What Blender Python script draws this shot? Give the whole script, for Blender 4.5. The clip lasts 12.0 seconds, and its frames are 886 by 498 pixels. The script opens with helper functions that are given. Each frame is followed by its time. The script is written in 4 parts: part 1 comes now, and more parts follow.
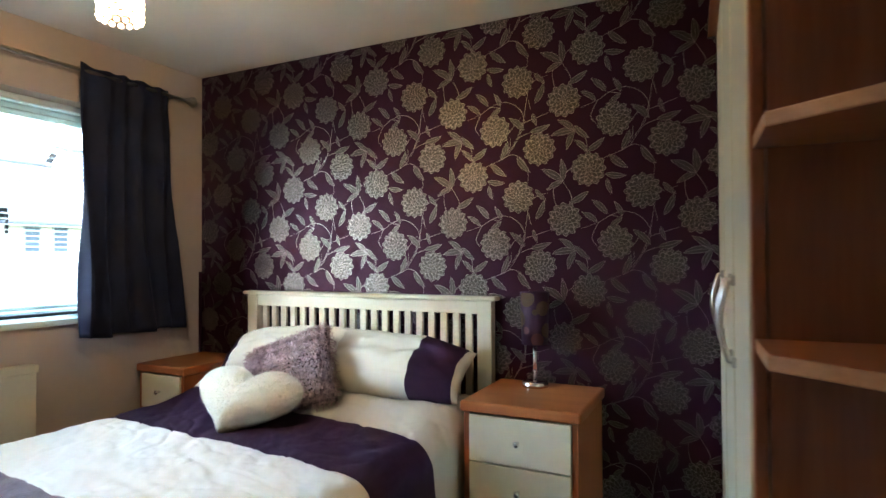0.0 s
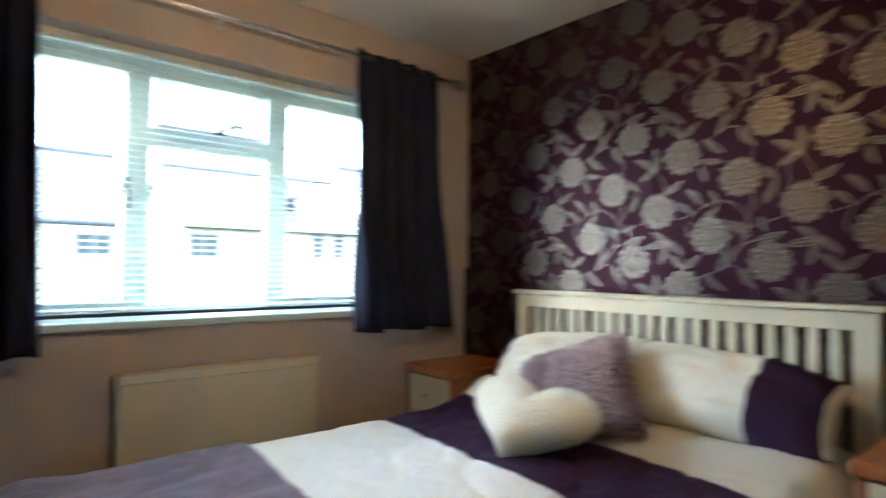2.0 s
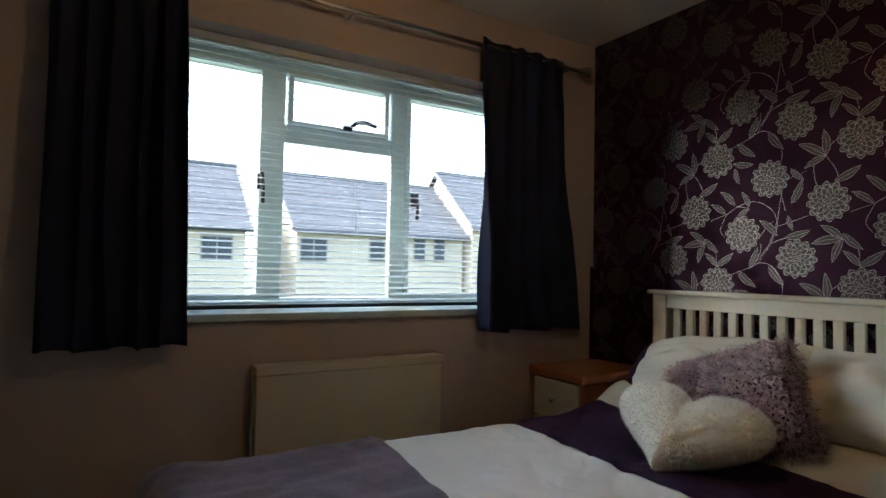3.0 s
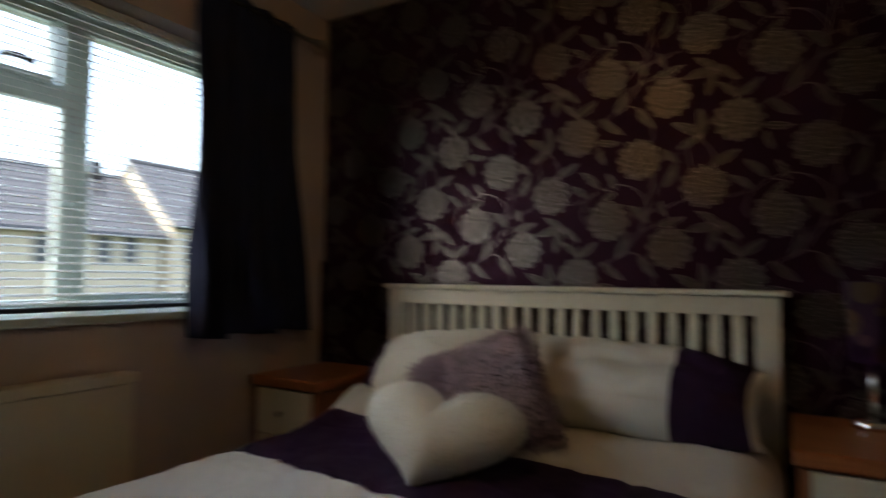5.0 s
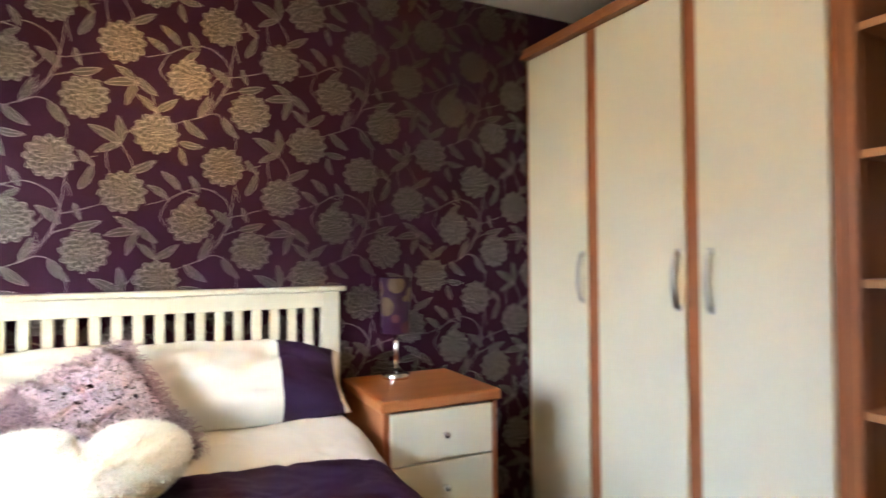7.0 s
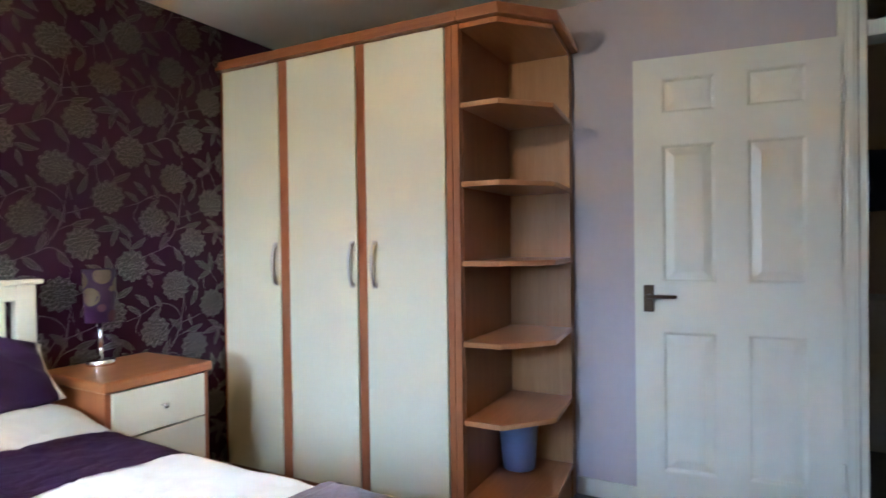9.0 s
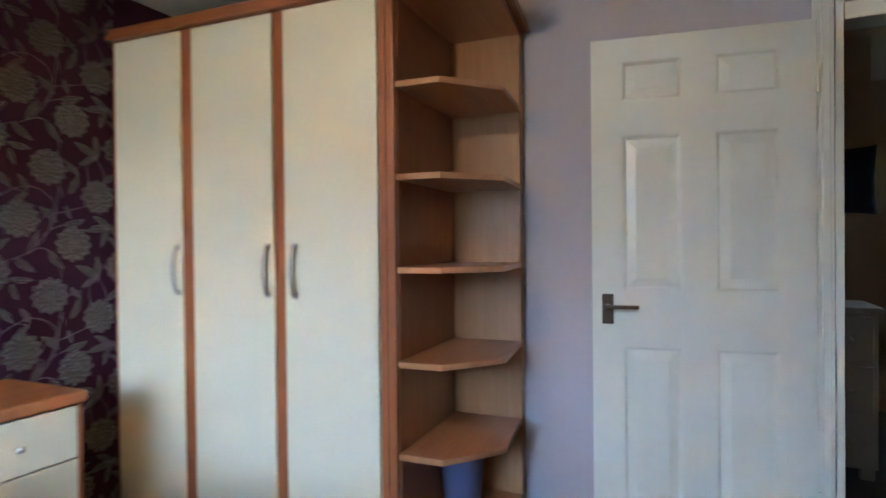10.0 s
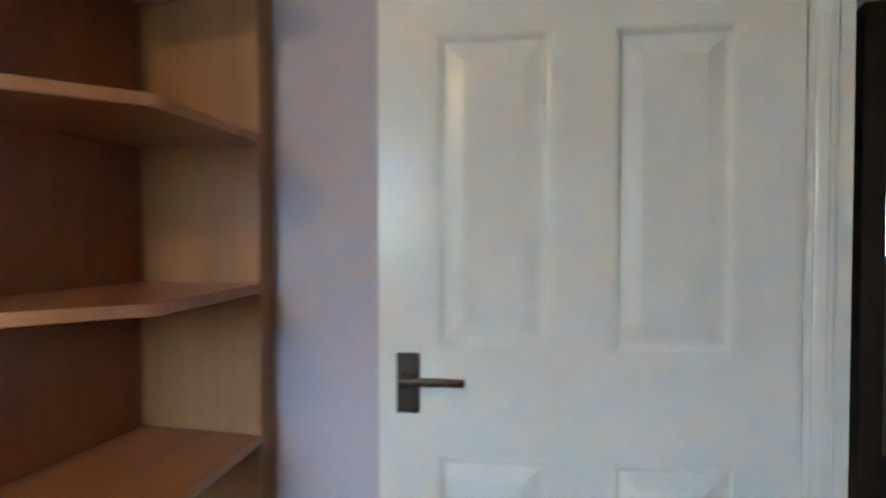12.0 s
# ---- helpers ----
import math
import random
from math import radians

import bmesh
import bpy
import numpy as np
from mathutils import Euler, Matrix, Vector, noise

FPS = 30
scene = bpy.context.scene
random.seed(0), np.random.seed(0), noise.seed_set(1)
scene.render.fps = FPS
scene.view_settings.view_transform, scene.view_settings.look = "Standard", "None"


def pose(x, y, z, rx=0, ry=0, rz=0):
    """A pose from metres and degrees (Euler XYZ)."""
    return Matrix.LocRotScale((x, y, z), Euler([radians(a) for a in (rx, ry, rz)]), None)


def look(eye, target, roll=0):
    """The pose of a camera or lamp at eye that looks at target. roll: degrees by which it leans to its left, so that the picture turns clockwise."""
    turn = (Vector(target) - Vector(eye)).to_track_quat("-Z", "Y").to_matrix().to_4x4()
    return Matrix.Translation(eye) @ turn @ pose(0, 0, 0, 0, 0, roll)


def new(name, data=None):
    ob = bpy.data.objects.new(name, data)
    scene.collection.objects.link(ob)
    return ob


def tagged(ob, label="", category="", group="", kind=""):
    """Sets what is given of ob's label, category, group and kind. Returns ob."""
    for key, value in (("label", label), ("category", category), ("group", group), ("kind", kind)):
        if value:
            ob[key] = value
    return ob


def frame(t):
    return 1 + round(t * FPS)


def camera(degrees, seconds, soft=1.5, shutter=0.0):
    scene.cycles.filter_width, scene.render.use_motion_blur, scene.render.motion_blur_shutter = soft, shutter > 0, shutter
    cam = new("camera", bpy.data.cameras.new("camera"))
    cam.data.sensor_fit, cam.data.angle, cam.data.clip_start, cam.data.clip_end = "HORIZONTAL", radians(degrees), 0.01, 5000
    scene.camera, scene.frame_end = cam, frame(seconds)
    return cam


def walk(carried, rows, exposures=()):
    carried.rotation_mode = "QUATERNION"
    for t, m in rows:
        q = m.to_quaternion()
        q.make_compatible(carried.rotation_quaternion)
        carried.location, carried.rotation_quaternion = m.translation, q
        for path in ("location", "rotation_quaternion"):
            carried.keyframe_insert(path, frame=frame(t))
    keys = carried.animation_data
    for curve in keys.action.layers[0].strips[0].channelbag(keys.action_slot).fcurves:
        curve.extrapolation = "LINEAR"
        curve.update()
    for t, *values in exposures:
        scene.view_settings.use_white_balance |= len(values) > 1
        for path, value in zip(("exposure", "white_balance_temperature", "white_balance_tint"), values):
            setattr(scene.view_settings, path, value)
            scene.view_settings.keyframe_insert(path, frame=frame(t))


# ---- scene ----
# ---- camera ----
cam = camera(75.0, 12.0, soft=1.5, shutter=0.8)
PATH = [
    (0, (1.024, -2.425, 1.267), (0.149, -0.627, 1.3), -0.3),
    (0.5, (0.914, -2.322, 1.265), (0.033, -0.527, 1.302), -0.2),
    (1, (0.748, -2.229, 1.274), (-0.217, -0.477, 1.318), -0.0),
    (1.5, (0.621, -2.22, 1.263), (-0.482, -0.552, 1.314), 0.2),
    (2, (0.560, -2.153, 1.200), (-0.952, -0.848, 1.263), 0.6),
    (2.5, (0.484, -2.195, 1.157), (-1.195, -1.112, 1.233), 1.0),
    (2.7, (0.453, -2.197, 1.165), (-1.259, -1.166, 1.239), 1.1),
    (4.3, (0.184, -2.062, 1.124), (-1.303, -0.727, 1.205), 0.8),
    (4.6, (0.158, -2.039, 1.119), (-1.15, -0.532, 1.203), 0.6),
    (5, (0.123, -2.031, 1.126), (-0.899, -0.314, 1.224), 0.6),
    (5.5, (-0.112, -2.126, 1.285), (-0.348, -0.14, 1.246), -0.3),
    (6, (-0.204, -2.091, 1.242), (-0.075, -0.095, 1.232), -0.8),
    (6.2, (-0.238, -2.103, 1.22), (0.009, -0.119, 1.229), -0.6),
    (6.5, (-0.322, -2.123, 1.219), (0.186, -0.189, 1.231), -0.6),
    (6.7, (-0.399, -2.161, 1.201), (0.268, -0.276, 1.226), -0.5),
    (8.5, (-0.974, -2.385, 1.184), (0.666, -1.241, 1.163), -0.9),
    (9, (-1.022, -2.487, 1.214), (0.713, -1.491, 1.192), -0.8),
    (9.2, (-1.001, -2.471, 1.222), (0.754, -1.512, 1.202), -0.9),
    (9.5, (-0.907, -2.423, 1.217), (0.867, -1.5, 1.199), -0.7),
    (10, (-0.7, -2.355, 1.218), (1.122, -1.53, 1.199), -0.6),
    (10.5, (-0.415, -2.375, 1.233), (1.42, -1.581, 1.209), -0.6),
    (11, (-0.093, -2.335, 1.245), (1.773, -1.616, 1.218), -0.4),
    (11.5, (0.204, -2.341, 1.249), (2.115, -1.751, 1.203), -0.4),
    (12, (0.527, -2.369, 1.243), (2.456, -1.844, 1.194), 0.0),
]
EXPOSURES = [
    (0.0, 5.4, 5250, -3), (0.5, 5.75, 5350, -3), (1.0, 5.9, 5350, -4), (1.5, 5.9, 5350, -4), (2.0, 5.0, 5400, -3), (2.5, 4.05, 5550, 0), (4.3, 2.7, 6000, 6), (5.0, 2.85, 6200, 7), (5.5, 5.35, 6350, 15),
    (6.0, 5.95, 6300, 15), (6.5, 6.05, 6100, 9), (8.5, 5.95, 5100, 1), (10.5, 5.87, 5050, 1), (11.5, 6.02, 5100, -1), (12.0, 6.0, 5100, -2),
]
walk(cam, [(t, look(eye, target, roll)) for t, eye, target, roll in PATH], EXPOSURES)
# ---- world, sun and lamps ----
world = bpy.data.worlds.new("sky")
scene.world = world
world.use_nodes = True
wn, wl = world.node_tree.nodes, world.node_tree.links
sky = wn.new("ShaderNodeTexSky")
sky.sky_type = "NISHITA"
sky.sun_disc = False
sky.sun_elevation, sky.sun_rotation = radians(38), radians(200)
sky.air_density, sky.dust_density = 1.0, 3.0
veil = wn.new("ShaderNodeHueSaturation")
veil.inputs["Saturation"].default_value = 0.72
wl.new(sky.outputs[0], veil.inputs["Color"])
wl.new(veil.outputs[0], wn["Background"].inputs[0])
wn["Background"].inputs[1].default_value = 0.135

sun = new("sun", bpy.data.lights.new("sun", "SUN"))
sun.data.energy, sun.data.angle, sun.data.color = 0.5, radians(12), (1.0, 0.95, 0.88)
sun.matrix_world = look((0.6, -9.5, 9), (0, 0, 0))

LAMP = Vector((-0.495, -1.37, 2.03))
bulb = new("bulb", bpy.data.lights.new("bulb", "POINT"))
bulb.data.energy, bulb.data.color, bulb.data.shadow_soft_size = 0.58, (1.0, 0.60, 0.27), 0.05
bulb.location = LAMP


# ---- materials ----
def node(nt, kind, **values):
    n = nt.nodes.new(kind)
    for key, value in values.items():
        n.inputs[key.replace("_", " ")].default_value = value
    return n


def mat(name, colour, rough=0.5, metal=0.0, vary=0.12, scale=3.0, fine=60.0, bump=0.0, bump_scale=200.0, stretch=(1, 1, 1), coat=0.0, sheen=0.0, by_object=0.0, spec=0.5, tint=(1, 1, 1)):
    """A surface of one colour with broad and fine variation, and fine relief."""
    m = bpy.data.materials.new(name)
    m.use_nodes = True
    nt = m.node_tree
    b = nt.nodes["Principled BSDF"]
    b.inputs["Roughness"].default_value = rough
    b.inputs["Metallic"].default_value = metal
    b.inputs["Coat Weight"].default_value = coat
    b.inputs["Sheen Weight"].default_value = sheen
    b.inputs["Specular IOR Level"].default_value = spec
    b.inputs["Specular Tint"].default_value = (*tint, 1)
    tc = nt.nodes.new("ShaderNodeTexCoord")
    mp = nt.nodes.new("ShaderNodeMapping")
    mp.inputs["Scale"].default_value = stretch
    nt.links.new(tc.outputs["Object"], mp.inputs[0])
    broad = node(nt, "ShaderNodeTexNoise", Scale=scale, Detail=4.0)
    grain = node(nt, "ShaderNodeTexNoise", Scale=fine, Detail=3.0)
    for n in (broad, grain):
        nt.links.new(mp.outputs[0], n.inputs["Vector"])
    mix = nt.nodes.new("ShaderNodeMath")
    mix.operation = "MULTIPLY_ADD"
    mix.inputs[1].default_value = 0.6
    nt.links.new(broad.outputs["Fac"], mix.inputs[0])
    half = nt.nodes.new("ShaderNodeMath")
    half.operation = "MULTIPLY"
    half.inputs[1].default_value = 0.4
    nt.links.new(grain.outputs["Fac"], half.inputs[0])
    nt.links.new(half.outputs[0], mix.inputs[2])
    ramp = nt.nodes.new("ShaderNodeValToRGB")
    lo, hi = [tuple(min(1, c * f) for c in colour) + (1,) for f in (1 - vary, 1 + vary)]
    ramp.color_ramp.elements[0].position, ramp.color_ramp.elements[1].position = 0.3, 0.7
    ramp.color_ramp.elements[0].color, ramp.color_ramp.elements[1].color = lo, hi
    nt.links.new(mix.outputs[0], ramp.inputs[0])
    out = ramp.outputs[0]
    if by_object:
        info = nt.nodes.new("ShaderNodeObjectInfo")
        hsv = nt.nodes.new("ShaderNodeHueSaturation")
        rng = nt.nodes.new("ShaderNodeMapRange")
        rng.inputs["To Min"].default_value, rng.inputs["To Max"].default_value = 1 - by_object, 1 + by_object
        nt.links.new(info.outputs["Random"], rng.inputs[0])
        nt.links.new(rng.outputs[0], hsv.inputs["Value"])
        nt.links.new(out, hsv.inputs["Color"])
        out = hsv.outputs[0]
    nt.links.new(out, b.inputs["Base Color"])
    if bump:
        relief = node(nt, "ShaderNodeTexNoise", Scale=bump_scale, Detail=3.0)
        nt.links.new(mp.outputs[0], relief.inputs["Vector"])
        bp = node(nt, "ShaderNodeBump", Strength=bump, Distance=0.002)
        nt.links.new(relief.outputs["Fac"], bp.inputs["Height"])
        nt.links.new(bp.outputs[0], b.inputs["Normal"])
    return m


def wood(name, dark, light, rough=0.35, axis=2, coat=0.1, rings=9.0):
    """Veneer with long grain along an axis (0, 1, 2)."""
    m = bpy.data.materials.new(name)
    m.use_nodes = True
    nt = m.node_tree
    b = nt.nodes["Principled BSDF"]
    b.inputs["Roughness"].default_value, b.inputs["Coat Weight"].default_value = rough, coat
    b.inputs["Coat Roughness"].default_value = 0.25
    tc = nt.nodes.new("ShaderNodeTexCoord")
    mp = nt.nodes.new("ShaderNodeMapping")
    s = [14.0, 14.0, 14.0]
    s[axis] = 0.9
    mp.inputs["Scale"].default_value = s
    nt.links.new(tc.outputs["Object"], mp.inputs[0])
    warp = node(nt, "ShaderNodeTexNoise", Scale=1.2, Detail=5.0, Distortion=1.2)
    fibre = node(nt, "ShaderNodeTexNoise", Scale=rings, Detail=6.0, Roughness=0.65)
    for n in (warp, fibre):
        nt.links.new(mp.outputs[0], n.inputs["Vector"])
    mix = nt.nodes.new("ShaderNodeMix")
    mix.inputs[0].default_value = 0.45
    nt.links.new(warp.outputs["Fac"], mix.inputs[2])
    nt.links.new(fibre.outputs["Fac"], mix.inputs[3])
    ramp = nt.nodes.new("ShaderNodeValToRGB")
    ramp.color_ramp.elements[0].position, ramp.color_ramp.elements[1].position = 0.32, 0.68
    ramp.color_ramp.elements[0].color, ramp.color_ramp.elements[1].color = (*dark, 1), (*light, 1)
    nt.links.new(mix.outputs[0], ramp.inputs[0])
    nt.links.new(ramp.outputs[0], b.inputs["Base Color"])
    bp = node(nt, "ShaderNodeBump", Strength=0.12, Distance=0.001)
    nt.links.new(fibre.outputs["Fac"], bp.inputs["Height"])
    nt.links.new(bp.outputs[0], b.inputs["Normal"])
    return m


def glow(name, colour, strength):
    m = bpy.data.materials.new(name)
    m.use_nodes = True
    b = m.node_tree.nodes["Principled BSDF"]
    b.inputs["Base Color"].default_value = (*colour, 1)
    b.inputs["Emission Color"].default_value = (*colour, 1)
    b.inputs["Emission Strength"].default_value = strength
    b.inputs["Roughness"].default_value = 0.25
    return m


def glass(name, colour=(1, 1, 1), rough=0.0):
    m = bpy.data.materials.new(name)
    m.use_nodes = True
    b = m.node_tree.nodes["Principled BSDF"]
    b.inputs["Base Color"].default_value = (*colour, 1)
    b.inputs["Roughness"].default_value = rough
    b.inputs["Transmission Weight"].default_value = 1.0
    b.inputs["IOR"].default_value = 1.1
    return m


# pinkish beige on the window wall only; the other plain walls take LILAC
PINK = mat("pink_beige_window_wall", (0.50, 0.42, 0.375), 0.85, vary=0.04, scale=1.5, fine=30, bump=0.12, bump_scale=350)
LILAC = mat("lilac_wall_paint", (0.52, 0.485, 0.545), 0.8, vary=0.04, scale=1.5, fine=30, bump=0.12, bump_scale=350)
CEIL = mat("ceiling_paint", (0.74, 0.70, 0.64), 0.9, vary=0.03, scale=2, fine=40, bump=0.1, bump_scale=300)
PAPER = mat("purple_wallpaper", (0.024, 0.0065, 0.018), 0.5, vary=0.25, scale=5, fine=180, bump=0.25, bump_scale=600, spec=0.2, tint=(0.72, 0.40, 0.60))
FOIL = mat("silver_print", (0.069, 0.060, 0.056), 0.41, metal=0.85, vary=0.18, scale=30, fine=300, bump=0.7, bump_scale=260, stretch=(0.06, 1, 1))
FOIL_LINE = mat("bright_silver_print", (0.37, 0.33, 0.318), 0.41, metal=0.9, vary=0.12, scale=30, fine=400, bump=0.2, bump_scale=500)
CARPET = mat("dark_carpet", (0.046, 0.044, 0.064), 1.0, vary=0.35, scale=9, fine=240, bump=1.0, bump_scale=420, sheen=0.2)
GLOSS = mat("white_gloss_paint", (0.82, 0.83, 0.77), 0.16, vary=0.03, scale=2, fine=25, bump=0.04, bump_scale=30, coat=0.3)
CREAM = mat("cream_lacquer", (0.72, 0.69, 0.55), 0.32, vary=0.03, scale=2, fine=60, bump=0.05, bump_scale=120, coat=0.15)
IVORY = mat("ivory_painted_wood", (0.64, 0.62, 0.51), 0.38, vary=0.05, scale=4, fine=60, bump=0.1, bump_scale=90)
CHERRY = wood("cherry_veneer", (0.25, 0.080, 0.027), (0.365, 0.135, 0.047), 0.36, 2)
CHERRY_Y = wood("cherry_veneer_along", (0.25, 0.080, 0.027), (0.365, 0.135, 0.047), 0.30, 1)
# lighter copy of CHERRY: the gleam on shelf and cabinet tops is coloured in
CHERRY_X = wood("cherry_veneer_across_lit", (0.285, 0.094, 0.029), (0.41, 0.155, 0.050), 0.28, 0)
EDGING = wood("pale_cherry_edging", (0.36, 0.16, 0.065), (0.48, 0.24, 0.11), 0.34, 0)
BEECH = wood("beech_veneer", (0.285, 0.130, 0.042), (0.39, 0.198, 0.075), 0.42, 2, rings=12)
CHROME = mat("chrome", (0.75, 0.75, 0.76), 0.12, metal=1.0, vary=0.03)
STEEL = mat("brushed_steel", (0.55, 0.54, 0.52), 0.3, metal=1.0, vary=0.08, fine=150)
BRONZE = mat("dark_bronze", (0.10, 0.075, 0.05), 0.3, metal=0.9, vary=0.2, fine=90)
UPVC = mat("white_plastic_frame", (0.55, 0.65, 0.63), 0.3, vary=0.02)
SLAT = mat("white_blind_slat", (0.62, 0.66, 0.65), 0.4, vary=0.03, fine=30)
RAD = mat("cream_enamel", (0.66, 0.60, 0.46), 0.35, vary=0.04, scale=2)
BLACK = mat("black_plastic", (0.015, 0.016, 0.02), 0.4, vary=0.1)
NAVY = mat("dark_curtain_cloth", (0.015, 0.019, 0.050), 0.8, vary=0.3, scale=6, fine=260, bump=0.5, bump_scale=500, spec=0.25)
WHITE_CLOTH = mat("white_cotton", (0.83, 0.85, 0.81), 0.85, vary=0.04, scale=4, fine=150, bump=0.5, bump_scale=260, sheen=0.15)
CREAM_CLOTH = mat("cream_satin_cotton", (0.66, 0.65, 0.575), 0.6, vary=0.04, scale=4, fine=150, bump=0.35, bump_scale=260, sheen=0.2)
PURPLE = mat("dark_purple_cloth", (0.029, 0.011, 0.039), 0.65, vary=0.25, scale=6, fine=200, bump=0.7, bump_scale=330, sheen=0.0, spec=0.2)
MAUVE = mat("mauve_plush", (0.130, 0.092, 0.138), 0.95, vary=0.5, scale=11, fine=90, bump=0.8, bump_scale=180, sheen=0.35)
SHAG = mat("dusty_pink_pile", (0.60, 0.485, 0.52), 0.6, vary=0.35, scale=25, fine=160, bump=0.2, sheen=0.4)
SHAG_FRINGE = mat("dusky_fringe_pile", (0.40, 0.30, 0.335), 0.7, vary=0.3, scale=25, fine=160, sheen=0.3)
# backing coloured dark, so the shade between the locks is in its colour
SHAG_BASE = mat("pile_backing_gap_shade", (0.13, 0.095, 0.115), 0.9, vary=0.3, scale=20, fine=120)
FUR = mat("white_fleece", (0.96, 0.95, 0.87), 0.95, vary=0.05, scale=10, fine=90, bump=0.4, bump_scale=160, sheen=0.6)


def soft_pile(m, share):
    """Fibres that also let light through to their far side."""
    nt = m.node_tree
    b, out = nt.nodes["Principled BSDF"], nt.nodes["Material Output"]
    tr, mx = nt.nodes.new("ShaderNodeBsdfTranslucent"), nt.nodes.new("ShaderNodeMixShader")
    mx.inputs[0].default_value = share
    nt.links.new(b.inputs["Base Color"].links[0].from_socket, tr.inputs["Color"])
    nt.links.new(b.outputs[0], mx.inputs[1])
    nt.links.new(tr.outputs[0], mx.inputs[2])
    nt.links.new(mx.outputs[0], out.inputs["Surface"])
    return m


FLEECE = soft_pile(mat("white_fleece_fibre", (0.88, 0.87, 0.80), 0.95, vary=0.04, scale=10, fine=90), 0.5)
soft_pile(SHAG, 0.3)
soft_pile(SHAG_FRINGE, 0.35)
GLASS = glass("clear_glass")
FROST = glass("reeded_fanlight_glass", (0.5, 0.45, 0.4), 0.3)
TILE = mat("grey_roof_tile", (0.088, 0.084, 0.088), 0.9, vary=0.2, scale=3, fine=20, by_object=0.06)
RENDER = mat("cream_render", (0.41, 0.355, 0.26), 0.95, vary=0.05, scale=0.5, fine=8)
DARKGLASS = mat("dark_window_glass", (0.045, 0.05, 0.055), 0.5, vary=0.2, spec=0.2)
HOUSE_TRIM = mat("pale_house_trim", (0.21, 0.195, 0.165), 0.6, vary=0.06)
GRASS = mat("dull_grass", (0.09, 0.11, 0.05), 1.0, vary=0.3, scale=0.4, fine=6)
CHEST = mat("dull_beige_paint", (0.42, 0.38, 0.30), 0.5, vary=0.08)
HALL = mat("hall_wall_paint", (0.46, 0.33, 0.22), 0.85, vary=0.06, scale=2)
DARKWOOD = wood("dark_stained_wood", (0.07, 0.035, 0.018), (0.12, 0.065, 0.035), 0.4, 2)
BLUE = mat("blue_plastic", (0.13, 0.15, 0.29), 0.4, vary=0.06)
LAMP_PURPLE = mat("purple_lampshade_cloth", (0.030, 0.008, 0.031), 0.6, vary=0.2, fine=200, bump=0.2, spec=0.25)
LAMP_GOLD = mat("tan_lampshade_spot", (0.085, 0.057, 0.029), 0.6, vary=0.2, fine=200, bump=0.2, spec=0.25)
LAMP_MAROON = mat("maroon_lampshade_spot", (0.075, 0.028, 0.035), 0.6, vary=0.2, fine=200, bump=0.2, spec=0.25)
BEADS = glow("lit_glass_beads", (1.0, 0.62, 0.28), 0.55)

# ---- builders ----
ORIGIN = {}


def thing(name, at, label, category, group="", kind=""):
    ob = new(name)
    ob.location = at
    ob.empty_display_size = 0.1
    ORIGIN[ob.name] = Vector(at)
    return tagged(ob, label, category, group, kind)


def solid(name, bm, material, at=None):
    """A top-level mesh; its origin moves to at, its place does not."""
    me = bpy.data.meshes.new(name)
    at = Vector(at or (0, 0, 0))
    bmesh.ops.translate(bm, verts=bm.verts, vec=-at)
    bm.to_mesh(me)
    bm.free()
    for m in material if isinstance(material, (list, tuple)) else [material]:
        me.materials.append(m)
    ob = new(name, me)
    ob.location = at
    ORIGIN[ob.name] = at
    return ob


def part(name, bm, material, parent, label="", smooth=False):
    """A bmesh in world coordinates as one mesh under a thing or a part."""
    o = ORIGIN[parent.name]
    bmesh.ops.translate(bm, verts=bm.verts, vec=-o)
    me = bpy.data.meshes.new(name)
    if smooth:
        for fc in bm.faces:
            fc.smooth = True
    bm.to_mesh(me)
    bm.free()
    for m in material if isinstance(material, (list, tuple)) else [material]:
        me.materials.append(m)
    ob = new(name, me)
    ob.parent = parent
    ORIGIN[ob.name] = o
    if label:
        tagged(ob, label)
    return ob


def box(x0, x1, y0, y1, z0, z1, bevel=0.0, seg=2, bm=None):
    own = bmesh.new()
    m = Matrix.Translation(((x0 + x1) / 2, (y0 + y1) / 2, (z0 + z1) / 2)) @ Matrix.Diagonal((abs(x1 - x0), abs(y1 - y0), abs(z1 - z0), 1))
    bmesh.ops.create_cube(own, size=1.0, matrix=m)
    if bevel:
        bmesh.ops.bevel(own, geom=own.edges[:], offset=bevel, segments=seg, profile=0.6, affect="EDGES", clamp_overlap=True)
    return join(bm, own)


def join(bm, own):
    if bm is None:
        return own
    me = bpy.data.meshes.new("tmp")
    own.to_mesh(me)
    own.free()
    bm.from_mesh(me)
    bpy.data.meshes.remove(me)
    return bm


def rod(a, b, r, r2=None, seg=16, bm=None):
    a, b = Vector(a), Vector(b)
    own = bmesh.new()
    turn = (b - a).to_track_quat("Z", "Y").to_matrix().to_4x4()
    bmesh.ops.create_cone(own, cap_ends=True, segments=seg, radius1=r, radius2=r if r2 is None else r2, depth=(b - a).length, matrix=Matrix.Translation((a + b) / 2) @ turn)
    return join(bm, own)


def ball(c, r, seg=16, squash=(1, 1, 1), bm=None):
    own = bmesh.new()
    bmesh.ops.create_uvsphere(own, u_segments=seg, v_segments=seg // 2, radius=r, matrix=Matrix.Translation(c) @ Matrix.Diagonal((*squash, 1)))
    return join(bm, own)


